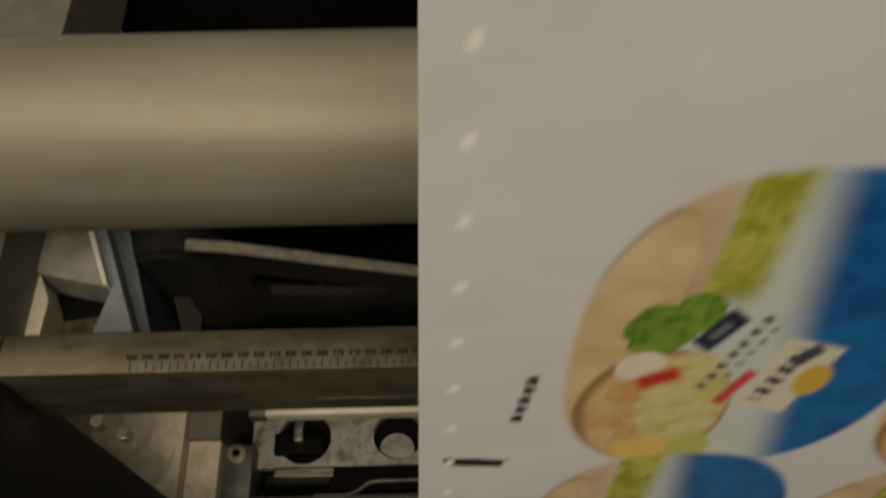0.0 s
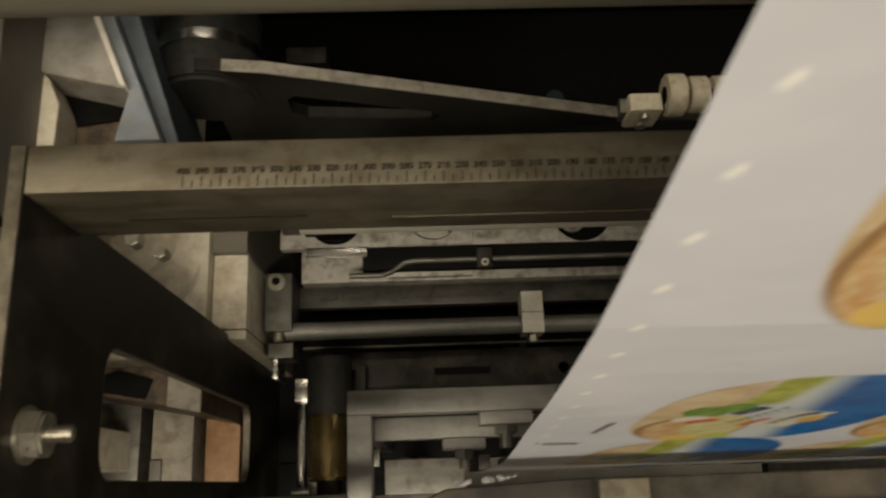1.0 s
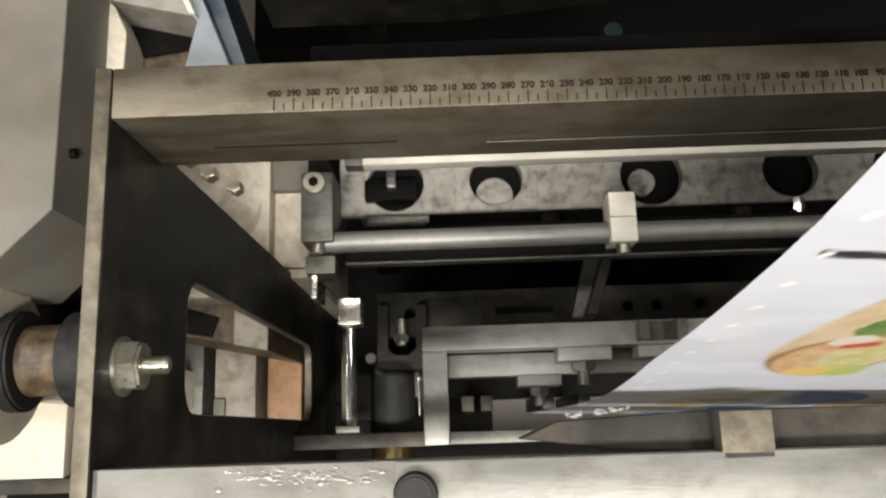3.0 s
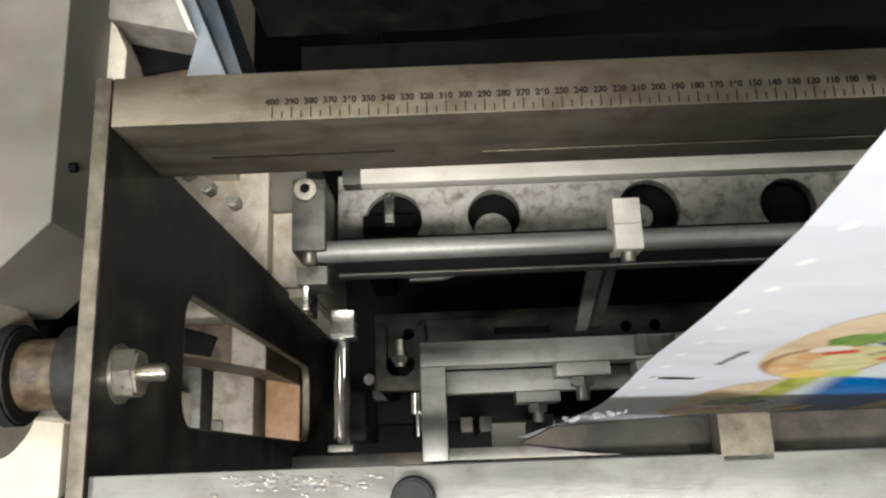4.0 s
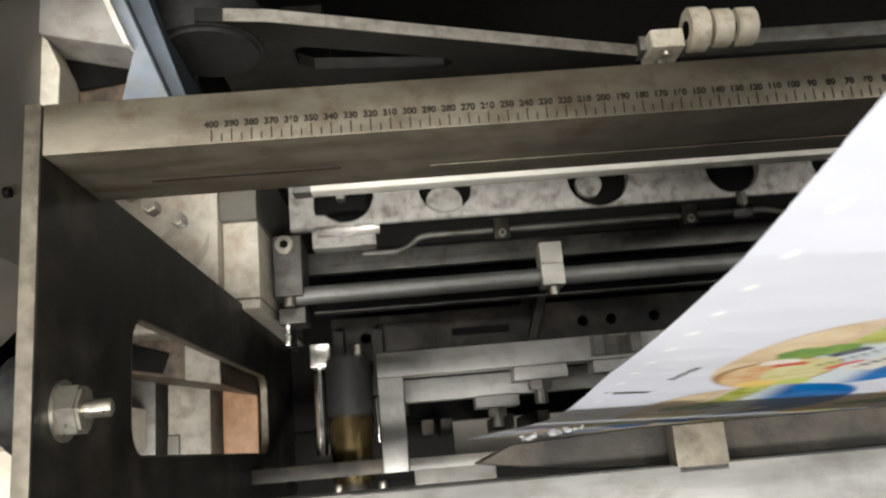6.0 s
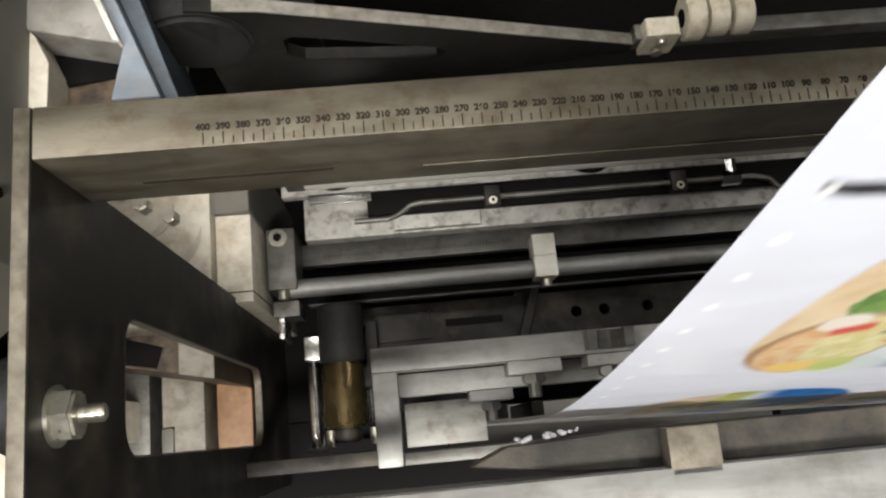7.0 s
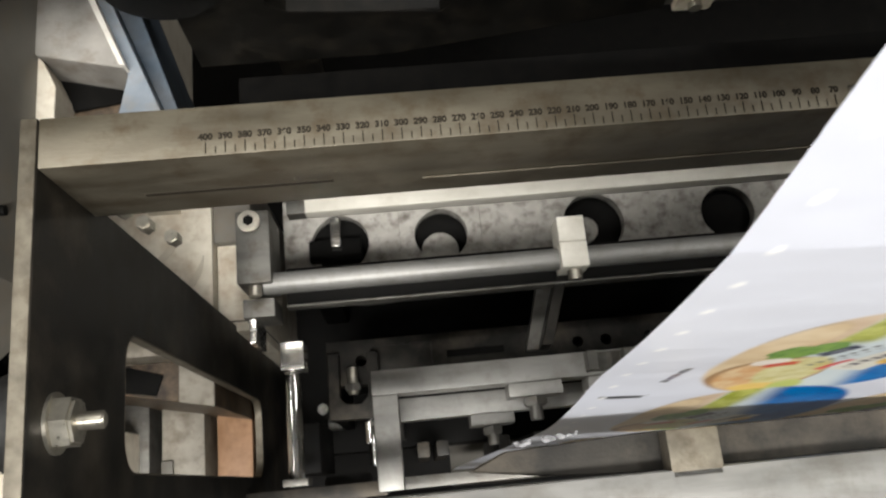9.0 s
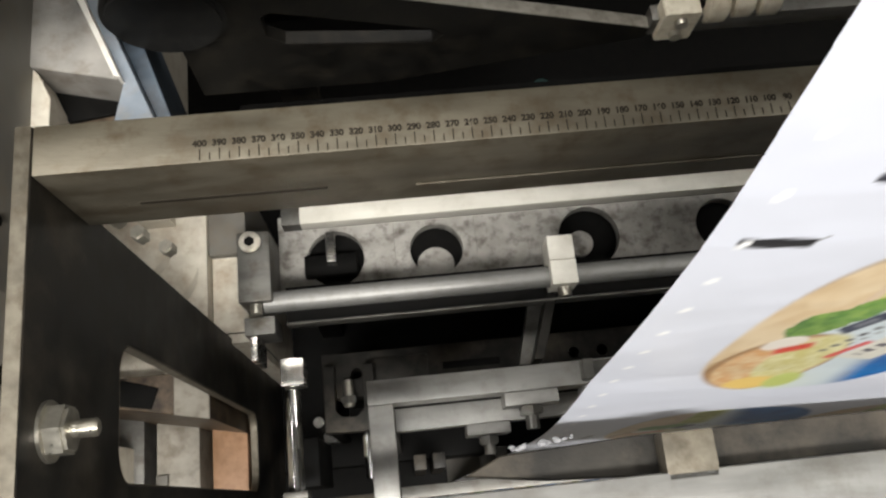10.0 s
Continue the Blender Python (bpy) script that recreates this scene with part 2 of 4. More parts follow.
# ---- mesh helpers ----
def box(bm, x0, x1, y0, y1, z0, z1, bevel=0.001):
    made = bmesh.ops.create_cube(bm, size=1.0)
    bmesh.ops.scale(bm, vec=(x1 - x0, y1 - y0, z1 - z0), verts=made["verts"])
    bmesh.ops.translate(bm, vec=((x0 + x1) / 2, (y0 + y1) / 2, (z0 + z1) / 2), verts=made["verts"])
    if bevel:
        edges = list({e for v in made["verts"] for e in v.link_edges})
        bmesh.ops.bevel(bm, geom=edges, offset=bevel, segments=2, profile=0.6, affect="EDGES")
    return bm


def bar(x0, x1, y0, y1, z0, z1, bevel=0.001):
    return box(bmesh.new(), x0, x1, y0, y1, z0, z1, bevel)


def rod(bm, a, b, r, sides=32, r2=None, chamfer=0.0):
    a, b = Vector(a), Vector(b)
    turn = (b - a).to_track_quat("Z", "Y").to_matrix().to_4x4()
    made = bmesh.ops.create_cone(bm, cap_ends=True, segments=sides, radius1=r, radius2=r if r2 is None else r2, depth=(b - a).length, matrix=Matrix.Translation((a + b) / 2) @ turn)
    if chamfer:
        caps = [f for f in {f for v in made["verts"] for f in v.link_faces} if len(f.verts) == sides]
        bmesh.ops.bevel(bm, geom=list({e for f in caps for e in f.edges}), offset=chamfer, segments=2, affect="EDGES")
    return bm


def shaft(a, b, r, sides=32, r2=None, chamfer=0.0):
    return rod(bmesh.new(), a, b, r, sides, r2, chamfer)


def prism(outline, depth, holes=(), axes="xz", at=0.0):
    """A flat plate from an outline in two axes, thick along the third, with polygon holes."""
    bm = bmesh.new()
    loops = [outline, *holes]
    order = {"xz": lambda u, v, w: (u, w, v), "xy": lambda u, v, w: (u, v, w), "yz": lambda u, v, w: (w, u, v)}[axes]
    edges = []
    for loop in loops:
        vs = [bm.verts.new(order(u, v, at)) for u, v in loop]
        edges += [bm.edges.new((vs[k], vs[(k + 1) % len(vs)])) for k in range(len(vs))]
    bmesh.ops.triangle_fill(bm, use_beauty=True, edges=edges)
    made = bmesh.ops.extrude_face_region(bm, geom=list(bm.faces))
    moved = [g for g in made["geom"] if isinstance(g, bmesh.types.BMVert)]
    bmesh.ops.translate(bm, vec=order(0, 0, depth), verts=moved)
    bmesh.ops.recalc_face_normals(bm, faces=bm.faces)
    sharp = [e for e in bm.edges if len(e.link_faces) == 2 and e.calc_face_angle(0) > 0.6]
    bmesh.ops.bevel(bm, geom=sharp, offset=0.0006, segments=1, affect="EDGES")
    return bm


def ring(cx, cy, r, n=40, squash=1.0):
    return [(cx + r * math.cos(2 * math.pi * k / n), cy + squash * r * math.sin(2 * math.pi * k / n)) for k in range(n)]


def rounded(x0, x1, y0, y1, r, n=6):
    out = []
    for cx, cy, a in ((x1 - r, y1 - r, 0), (x0 + r, y1 - r, 90), (x0 + r, y0 + r, 180), (x1 - r, y0 + r, 270)):
        out += [(cx + r * math.cos(radians(a + 90 * k / n)), cy + r * math.sin(radians(a + 90 * k / n))) for k in range(n + 1)]
    return out


def thing(name, base, label, category, group="", kind=""):
    ob = new(name)
    ob.location = base
    ob.empty_display_size = 0.02
    return tagged(ob, label, category, group, kind)


def smooth(bm, limit=0.55):
    bmesh.ops.recalc_face_normals(bm, faces=bm.faces)
    for f in bm.faces:
        f.smooth = True
    for e in bm.edges:
        e.smooth = len(e.link_faces) == 2 and e.calc_face_angle(0) < limit
    return bm


def part(name, bm, mat, parent, label="", kind=""):
    """One mesh under a thing (or a part of one), given in world coordinates."""
    smooth(bm)
    mesh = bpy.data.meshes.new(name)
    bm.to_mesh(mesh)
    bm.free()
    mesh.materials.append(mat)
    ob = new(name, mesh)
    ob.parent = parent
    if parent is not None and parent.type == "EMPTY":
        ob.location = -parent.location
    return tagged(ob, label, kind=kind)


def lone(name, bm, mat, label, category, group="", kind=""):
    ob = part(name, bm, mat, None)
    return tagged(ob, label, category, group, kind)


def hexagon(bm, centre, axis, r, h):
    c = Vector(centre)
    return rod(bm, c, c + Vector(axis) * h, r, 6, chamfer=r * 0.12)


def cap_screw(parent, centre, axis, r, h, mat=None):
    """Socket-head screw: head with a hexagon recess."""
    c, a = Vector(centre), Vector(axis)
    head = part("screw_head", shaft(c, c + a * h, r, 24, chamfer=r * 0.15), mat or zinc, parent)
    part("socket", shaft(c + a * (h - 0.001), c + a * (h + 0.0004), r * 0.5, 6), black_steel, head)
    return head


# ---- hall ----
lone("floor", bar(-4, 4, -4, 4, FLOOR - 0.1, FLOOR, 0), concrete, "grey concrete hall floor with dark stains", "floor", kind="structure")
lone("ceiling", bar(-4, 4, -4, 4, 2.6, 2.7, 0), plaster, "plain pale hall ceiling", "ceiling", kind="structure")
lone("wall_north", bar(-4, 4, 4, 4.1, FLOOR, 2.6, 0), plaster, "plain pale hall wall", "wall", kind="structure")
lone("wall_south", bar(-4, 4, -4.1, -4, FLOOR, 2.6, 0), plaster, "plain pale hall wall", "wall", kind="structure")
lone("wall_west", bar(-4.1, -4, -4, 4, FLOOR, 2.6, 0), plaster, "plain pale hall wall", "wall", kind="structure")
lone("wall_east", bar(4, 4.1, -4, 4, FLOOR, 2.6, 0), plaster, "plain pale hall wall", "wall", kind="structure")

# ---- machine bed ----
bed = thing("machine_bed", (0, 0, FLOOR), "steel bed coloured near black for the shade under the bag-making machine", "machine base")
# Bed and rear panel are blackened to read as the unlit void.
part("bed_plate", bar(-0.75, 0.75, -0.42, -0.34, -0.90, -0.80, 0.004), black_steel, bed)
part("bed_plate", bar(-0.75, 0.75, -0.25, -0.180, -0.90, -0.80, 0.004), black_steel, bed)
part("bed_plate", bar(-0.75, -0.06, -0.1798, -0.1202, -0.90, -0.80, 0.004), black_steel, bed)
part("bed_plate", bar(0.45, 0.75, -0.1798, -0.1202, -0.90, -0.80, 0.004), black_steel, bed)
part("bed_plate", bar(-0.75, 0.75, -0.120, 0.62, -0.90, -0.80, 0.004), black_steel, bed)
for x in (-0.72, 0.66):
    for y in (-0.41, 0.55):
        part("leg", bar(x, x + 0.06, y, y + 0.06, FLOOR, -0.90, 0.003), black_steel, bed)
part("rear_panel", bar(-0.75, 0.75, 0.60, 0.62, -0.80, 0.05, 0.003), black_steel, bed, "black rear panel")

# ---- main frame: two side plates, scale beam, front bar ----
frame_top = thing("bag_machine", (0, 0, -0.80), "worn steel bag machine with side plates and a scale beam", "bag machine")


def side_plate(x0, x1):
    outline = [(-0.203, -0.80), (0.008, -0.80), (0.008, -0.078), (0.0277, -0.078), (0.0277, 0.0), (-0.203, 0.0)]
    window = rounded(-0.147, -0.058, -0.60, -0.132, 0.022)
    return prism(outline, x1 - x0, [window], "yz", x0)


left = part("side_plate", side_plate(-0.2925, -0.284), plate_steel, frame_top, "dark burnished side plate with a long window")
part("rubbed_edge", bar(-0.2923, -0.2842, -0.2028, 0.0274, 0.0002, 0.0012, 0.0004), edge_steel, left, "worn bare top edge")
# Liner in paler steel, added to make the plate's thickness look bright.
part("window_rim", prism(rounded(-0.1469, -0.0581, -0.5999, -0.1321, 0.022), 0.0083, [rounded(-0.1457, -0.0593, -0.5987, -0.1333, 0.0208)], "yz", -0.2924), edge_steel, left, "paler liner added as the bright edge of the window")
right = part("side_plate", side_plate(0.484, 0.4925), plate_steel, frame_top)
part("rubbed_edge", bar(0.4842, 0.4923, -0.2028, 0.0274, 0.0002, 0.0012, 0.0004), edge_steel, right)
beam = part("scale_beam", bar(-0.2838, 0.4838, 0.0, 0.0277, -0.078, 0.0, 0.0012), beam_steel, frame_top, "worn ground steel beam with an engraved scale")
part("groove", bar(-0.245, -0.14, -0.0004, 0.001, -0.050, -0.0465, 0.0005), engraving, beam, "shallow dark groove")
part("ledge", bar(-0.09, 0.4838, -0.0012, -0.0003, -0.056, -0.0525, 0.0004), beam_steel, beam)


def scale_marks():
    """Millimetre scale: long strokes each 10 mm, shorter each 5 mm, and a base line."""
    bm = bmesh.new()
    for k in range(81):
        x = -0.2 + 0.005 * k
        long = 0.0062 if k % 2 == 0 else 0.0038
        box(bm, x - 0.0003, x + 0.0003, 0.0012, 0.0012 + long, -0.0002, 0.00025, 0)
    return bm


part("scale_engraving", scale_marks(), engraving, beam, "engraved millimetre strokes", "stuff")
for k in range(41):
    text = bpy.data.curves.new("numeral", "FONT")
    text.body, text.size, text.align_x, text.extrude = str(400 - 10 * k), 0.0048, "CENTER", 0.00012
    text.offset = 0.0002
    text.materials.append(engraving)
    ob = new("numeral", text)
    ob.parent, ob.location = beam, (-0.2 + 0.01 * k, 0.0088, 0.0002)

fbar = part("front_bar", bar(-0.2838, 0.4838, -0.203, -0.174, -0.032, -0.003, 0.001), aluminium, frame_top, "pale milled front bar with oil stains")
part("cover_strip", bar(-0.141, 0.4838, -0.1985, -0.1745, -0.0028, 0.002, 0.0008), aluminium, fbar, "raised pale strip")
part("knob", shaft((-0.132, -0.189, 0.0021), (-0.132, -0.189, 0.012), 0.0105, 32, 0.009, 0.001), rubber, fbar, "black rubber knob")
bm = bmesh.new()
random.seed(4)
for k in range(95):
    x, y, r = random.gauss(-0.187, 0.016), random.gauss(-0.1795, 0.0022), random.uniform(0.0004, 0.0015)
    if -0.235 < x < -0.145 and -0.19 < y < -0.1755:
        made = bmesh.ops.create_icosphere(bm, subdivisions=1, radius=r)
        bmesh.ops.scale(bm, vec=(random.uniform(1, 2.8), 0.8, 0.3), verts=made["verts"])
        bmesh.ops.translate(bm, vec=(x, y, -0.0029), verts=made["verts"])
wet = material("clear_grease", (0.15, 0.145, 0.13), (0.24, 0.23, 0.21), 0.16, 0.2, 80)
part("grease_smear", bm, wet, fbar, "wet clear grease smear", "stuff")
bm = bmesh.new()
for k in range(22):
    box(bm, -0.222 + 0.0035 * k, -0.2205 + 0.0035 * k, -0.193, -0.1905 - 0.0008 * (k % 3), -0.0032, -0.0026, 0)
part("stamped_marks", bm, worn_stamp, fbar, "worn stamped marks", "stuff")

part("apron", bar(-0.215, 0.4838, -0.240, -0.2065, -0.075, -0.060, 0.0015), grey_paint, fbar, "stained grey-beige apron below the bar")
for x in (-0.08, -0.03, 0.055, 0.12, 0.2):
    part("apron_screw", shaft((x, -0.222, -0.0602), (x, -0.222, -0.0575), 0.0045, 18), black_steel, fbar)
bolt = part("stud", shaft((-0.3, -0.1235, -0.031), (-0.259, -0.1235, -0.031), 0.0042, 20, chamfer=0.0008), zinc, left, "galvanised threaded stud")
for k in range(9):
    part("thread", shaft((-0.2685 + 0.001 * k, -0.1235, -0.031), (-0.2680 + 0.001 * k, -0.1235, -0.031), 0.0047, 20), zinc, left)
part("nut", hexagon(bmesh.new(), (-0.2838, -0.1235, -0.031), (1, 0, 0), 0.0135, 0.012), zinc, left, "galvanised hexagon nut")
part("washer", shaft((-0.2839, -0.1235, -0.031), (-0.2820, -0.1235, -0.031), 0.0155, 32), zinc, left)

# polished bar under the scale beam
pale_bar = material("pale_anodised_bar", (0.66, 0.63, 0.55), (0.76, 0.73, 0.65), 0.4, 0.1, 20, (0.2, 1, 1), 0.01, (0.4, 0.36, 0.28), 10, 0.3)
pbar = thing("polished_bar", (0.15, 0.108, -0.80), "pale smooth metal bar behind the scale beam", "machine bar")
part("bar_body", bar(-0.214, 0.4835, 0.0965, 0.1195, -0.40, -0.380, 0.0012), pale_bar, pbar)
part("dull_end", bar(-0.2142, -0.196, 0.0963, 0.1197, -0.4002, -0.3796, 0.0006), grey_steel, pbar, "dull worn end")
part("column", bar(0.4645, 0.4833, 0.097, 0.119, -0.80, -0.4002, 0.001), grey_steel, pbar)

# ---- front jaw ----
jaw = thing("jaw", (0.2, -0.16, -0.80), "dark steel sealing jaw with an upright stop block", "machine jaw")
part("jaw_bar", prism([(-0.082, -0.1662), (-0.040, -0.1722), (0.0, -0.1742), (0.4838, -0.1742), (0.4838, -0.1556), (0.0, -0.1556), (-0.064, -0.1584)], 0.022, (), "xy", -0.034), plate_steel, jaw, "dark steel jaw bar")
part("stop_block", bar(0.0098, 0.0345, -0.1785, -0.1562, -0.0118, 0.0020, 0.001), edge_steel, jaw, "grey machined stop block")
part("jaw_foot", bar(0.44, 0.4835, -0.1736, -0.155, -0.80, -0.0344, 0.001), plate_steel, jaw)
bm = bmesh.new()
random.seed(9)
for k in range(22):
    u = random.random()
    made = bmesh.ops.create_icosphere(bm, subdivisions=1, radius=random.uniform(0.0005, 0.0017))
    bmesh.ops.rotate(bm, matrix=Euler((random.random() * 3, random.random() * 3, random.random() * 3)).to_matrix(), verts=made["verts"])
    bmesh.ops.scale(bm, vec=(1.5, 0.8, 0.8), verts=made["verts"])
    bmesh.ops.translate(bm, vec=(-0.062 + 0.036 * u, -0.1560 + 0.003 * u + random.uniform(-0.001, 0.001), -0.0105), verts=made["verts"])
lone("film_scraps", bm, material("white_film_scrap", (0.12, 0.12, 0.125), (0.24, 0.24, 0.25), 0.5, 0.0, 60), "crumpled white film scraps on the jaw", "film scraps", kind="stuff")

# ---- inner sealing frame ----
sealing = thing("sealing_frame", (0.1, -0.12, -0.80), "pale milled aluminium frame with clamped screws", "machine frame")
part("back_rail", bar(-0.138, 0.46, -0.0985, -0.079, -0.306, -0.275, 0.001), milled_frame, sealing)
part("side_rail", bar(-0.138, -0.118, -0.173, -0.0988, -0.310, -0.2775, 0.001), milled_frame, sealing)
part("front_rail", bar(-0.1178, 0.46, -0.173, -0.1635, -0.320, -0.288, 0.001), grey_steel, sealing)
part("post", bar(-0.136, -0.120, -0.110, -0.085, -0.80, -0.3104, 0.001), grey_steel, sealing)
part("post", bar(0.42, 0.44, -0.172, -0.085, -0.80, -0.3204, 0.001), grey_steel, sealing)
part("shelf", bar(-0.1178, 0.46, -0.118, -0.0988, -0.335, -0.318, 0.001), milled_frame, sealing, "pale inner ledge")
for x, y, z, s in ((-0.0055, -0.0986, -0.292, 1.0), (0.058, -0.0986, -0.292, 0.9), (-0.040, -0.1182, -0.326, 0.85)):
    clampb = part("clamp_block", bar(x - 0.022 * s, x + 0.022 * s, y - 0.011 * s, y, z - 0.016, z + 0.012, 0.001), milled_frame, sealing)
    part("clamp_screw", hexagon(bmesh.new(), (x, y - 0.011 * s, z), (0, -1, 0), 0.0105 * s, 0.008), grey_steel, clampb)
    part("clamp_stud", shaft((x, y - 0.019 * s, z), (x, y - 0.030 * s, z), 0.0055 * s, 20), grey_steel, clampb)
for x in (-0.105, -0.083, -0.012, 0.03):
    part("inner_block", bar(x, x + 0.014, -0.142, -0.125, -0.80, -0.575, 0.001), plate_steel, sealing)
part("clip", prism([(0.036, -0.30), (0.075, -0.30), (0.075, -0.262), (0.066, -0.262), (0.066, -0.274), (0.045, -0.274), (0.045, -0.262), (0.036, -0.262)], 0.016, (), "xz", -0.096), grey_steel, sealing)

# ---- lower plates behind the frame ----
lower = thing("tool_plate", (0.1, -0.02, -0.80), "oily dark steel tool plate with bored holes", "machine plate")
part("plate", prism([(-0.205, -0.050), (0.46, -0.050), (0.46, 0.004), (-0.205, 0.004)], 0.03, [ring(x, -0.022, 0.0065, 20) for x in (-0.164, 0.101, 0.136, 0.19, 0.26)], "xy", -0.63), plate_steel, lower)
part("insert", bar(-0.148, -0.078, -0.040, -0.006, -0.5998, -0.596, 0.001), plate_steel, lower)
part("slot", bar(-0.060, 0.010, -0.027, -0.018, -0.5998, -0.5985, 0.0005), black_steel, lower, "dark milled slot")
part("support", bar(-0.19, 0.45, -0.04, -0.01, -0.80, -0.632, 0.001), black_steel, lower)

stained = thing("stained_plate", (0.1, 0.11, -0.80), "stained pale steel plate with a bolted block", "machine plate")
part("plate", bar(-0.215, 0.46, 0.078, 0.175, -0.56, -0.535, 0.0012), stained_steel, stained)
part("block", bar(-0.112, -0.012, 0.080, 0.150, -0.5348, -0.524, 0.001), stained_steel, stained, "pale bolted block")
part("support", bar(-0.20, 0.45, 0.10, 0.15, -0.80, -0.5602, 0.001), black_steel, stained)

rail = thing("scale_rail", (0.1, 0.077, -0.80), "flat grey steel rail with a faint scale", "machine rail")
part("rail_bar", bar(-0.236, 0.46, 0.062, 0.0885, -0.62, -0.60, 0.001), grey_steel, rail)
bm = bmesh.new()
for k in range(70):
    box(bm, -0.20 + 0.004 * k, -0.1993 + 0.004 * k, 0.070, 0.0735 + 0.002 * (k % 5 == 0), -0.6001, -0.5996, 0)
part("rail_marks", bm, engraving, rail, "faint scale strokes", "stuff")
part("rail_foot", bar(-0.22, -0.19, 0.066, 0.085, -0.80, -0.6202, 0.001), black_steel, rail)
part("rail_foot", bar(0.40, 0.43, 0.066, 0.085, -0.80, -0.6202, 0.001), black_steel, rail)

# ---- plate that shuttles back and forth ----
shuttle = thing("hole_plate", (0.1, 0.125, -0.52), "pale steel plate with large round holes and an oil pipe", "machine plate")
HOLES = ((-0.172, 0.032), (-0.058, 0.030), (0.118, 0.035), (0.275, 0.031), (0.40, 0.031))
part("plate", prism([(-0.235, 0.098), (0.46, 0.098), (0.46, 0.188), (-0.235, 0.188)], 0.014, [ring(x, 0.134, r) for x, r in HOLES], "xy", -0.514), stained_steel, shuttle)
part("holder", prism(rounded(-0.105, -0.012, 0.0985, 0.172, 0.002), 0.003, [ring(-0.058, 0.134, 0.030)], "xy", -0.4998), stained_steel, shuttle, "pale square holder round a hole")
bm = bmesh.new()
pipe = [(-0.155, 0.062), (-0.118, 0.062), (-0.106, 0.066), (-0.092, 0.076), (-0.080, 0.078), (0.30, 0.078), (0.318, 0.074), (0.328, 0.062)]
for a, b in zip(pipe, pipe[1:]):
    rod(bm, (*a, -0.492), (*b, -0.492), 0.0032, 14)
part("oil_pipe", bm, grey_steel, shuttle, "thin bent steel oil pipe")
part("pipe_rail", bar(-0.14, 0.46, 0.070, 0.0976, -0.513, -0.5, 0.001), black_steel, shuttle, "black rail under the pipe")
for x in (0.0, 0.212):
    c = part("pipe_clip", bar(x - 0.009, x + 0.009, 0.066, 0.090, -0.4998, -0.484, 0.002), plate_steel, shuttle)
    cap_screw(c, (x, 0.072, -0.4839), (0, 0, 1), 0.0045, 0.002)
fit = part("pipe_fitting", hexagon(bmesh.new(), (0.262, 0.078, -0.492), (1, 0, 0), 0.009, 0.022), chrome, shuttle, "chrome pipe fitting")
part("nipple", hexagon(bmesh.new(), (0.275, 0.082, -0.492), (0, 1, 0), 0.007, 0.018), chrome, fit)
part("pin_block", bar(-0.206, -0.148, 0.112, 0.136, -0.513, -0.487, 0.002), black_steel, shuttle)
part("pin", bar(-0.180, -0.170, 0.122, 0.156, -0.487, -0.470, 0.001), bright_steel, shuttle, "bright steel pin")
part("tray", bar(-0.205, -0.135, 0.086, 0.0978, -0.4998, -0.497, 0.0005), bright_steel, shuttle)

# Black discs close the holes from below; their colour supplies the depth's shade.
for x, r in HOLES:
    part("hole_shade", shaft((x, 0.134, -0.5265), (x, 0.134, -0.5142), r + 0.002, 40), black_steel, shuttle, "black disc painted as the shade in a hole")
for x, dy, r in ((-0.060, -0.016, 0.021), (0.108, -0.006, 0.015)):
    part("stub", shaft((x, 0.134 + dy, -0.5140), (x, 0.134 + dy, -0.506), r, 32, chamfer=0.001), stained_steel, shuttle, "pale round stub in a hole")

# ---- lifting carriage ----
Z = -0.461
lift = thing("lift_carriage", (0, 0.03, Z), "steel carriage with a cross rod, clamp and slotted arm", "machine carriage")
part("cross_rod", shaft((-0.236, 0.0245, Z), (0.47, 0.0245, Z), 0.0105, 40), rod_steel, lift, "ground steel cross rod")
brk = part("end_bracket", bar(-0.258, -0.2265, 0.022, 0.092, -0.505, -0.441, 0.0015), grey_steel, lift, "grey machined end bracket")
cap_screw(brk, (-0.2445, 0.0805, -0.4410), (0, 0, 1), 0.0105, 0.007)
part("bracket_foot", bar(-0.257, -0.2275, -0.006, 0.0115, -0.51, -0.462, 0.001), grey_steel, brk)
part("foot_screw", shaft((-0.243, 0.0118, -0.452), (-0.243, 0.0215, -0.452), 0.006, 20), zinc, brk)
part("tab", bar(-0.252, -0.246, -0.030, -0.0065, -0.52, -0.465, 0.001), bright_steel, brk, "bright bent tab")
part("edge_strip", bar(-0.222, 0.47, 0.0095, 0.0118, -0.520, -0.500, 0.0006), grey_steel, lift, "rubbed lower edge strip")
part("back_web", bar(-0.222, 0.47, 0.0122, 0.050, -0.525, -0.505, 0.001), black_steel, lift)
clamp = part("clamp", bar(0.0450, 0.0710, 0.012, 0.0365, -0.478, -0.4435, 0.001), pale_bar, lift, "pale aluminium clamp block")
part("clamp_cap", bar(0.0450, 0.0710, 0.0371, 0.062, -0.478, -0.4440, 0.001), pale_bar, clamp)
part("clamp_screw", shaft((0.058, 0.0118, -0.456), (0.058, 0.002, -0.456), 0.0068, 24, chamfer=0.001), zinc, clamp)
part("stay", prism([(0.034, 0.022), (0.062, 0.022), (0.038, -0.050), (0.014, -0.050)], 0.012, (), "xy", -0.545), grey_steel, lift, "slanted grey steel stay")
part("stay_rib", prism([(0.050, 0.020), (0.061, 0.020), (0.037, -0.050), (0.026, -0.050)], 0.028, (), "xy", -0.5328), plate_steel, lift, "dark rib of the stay")
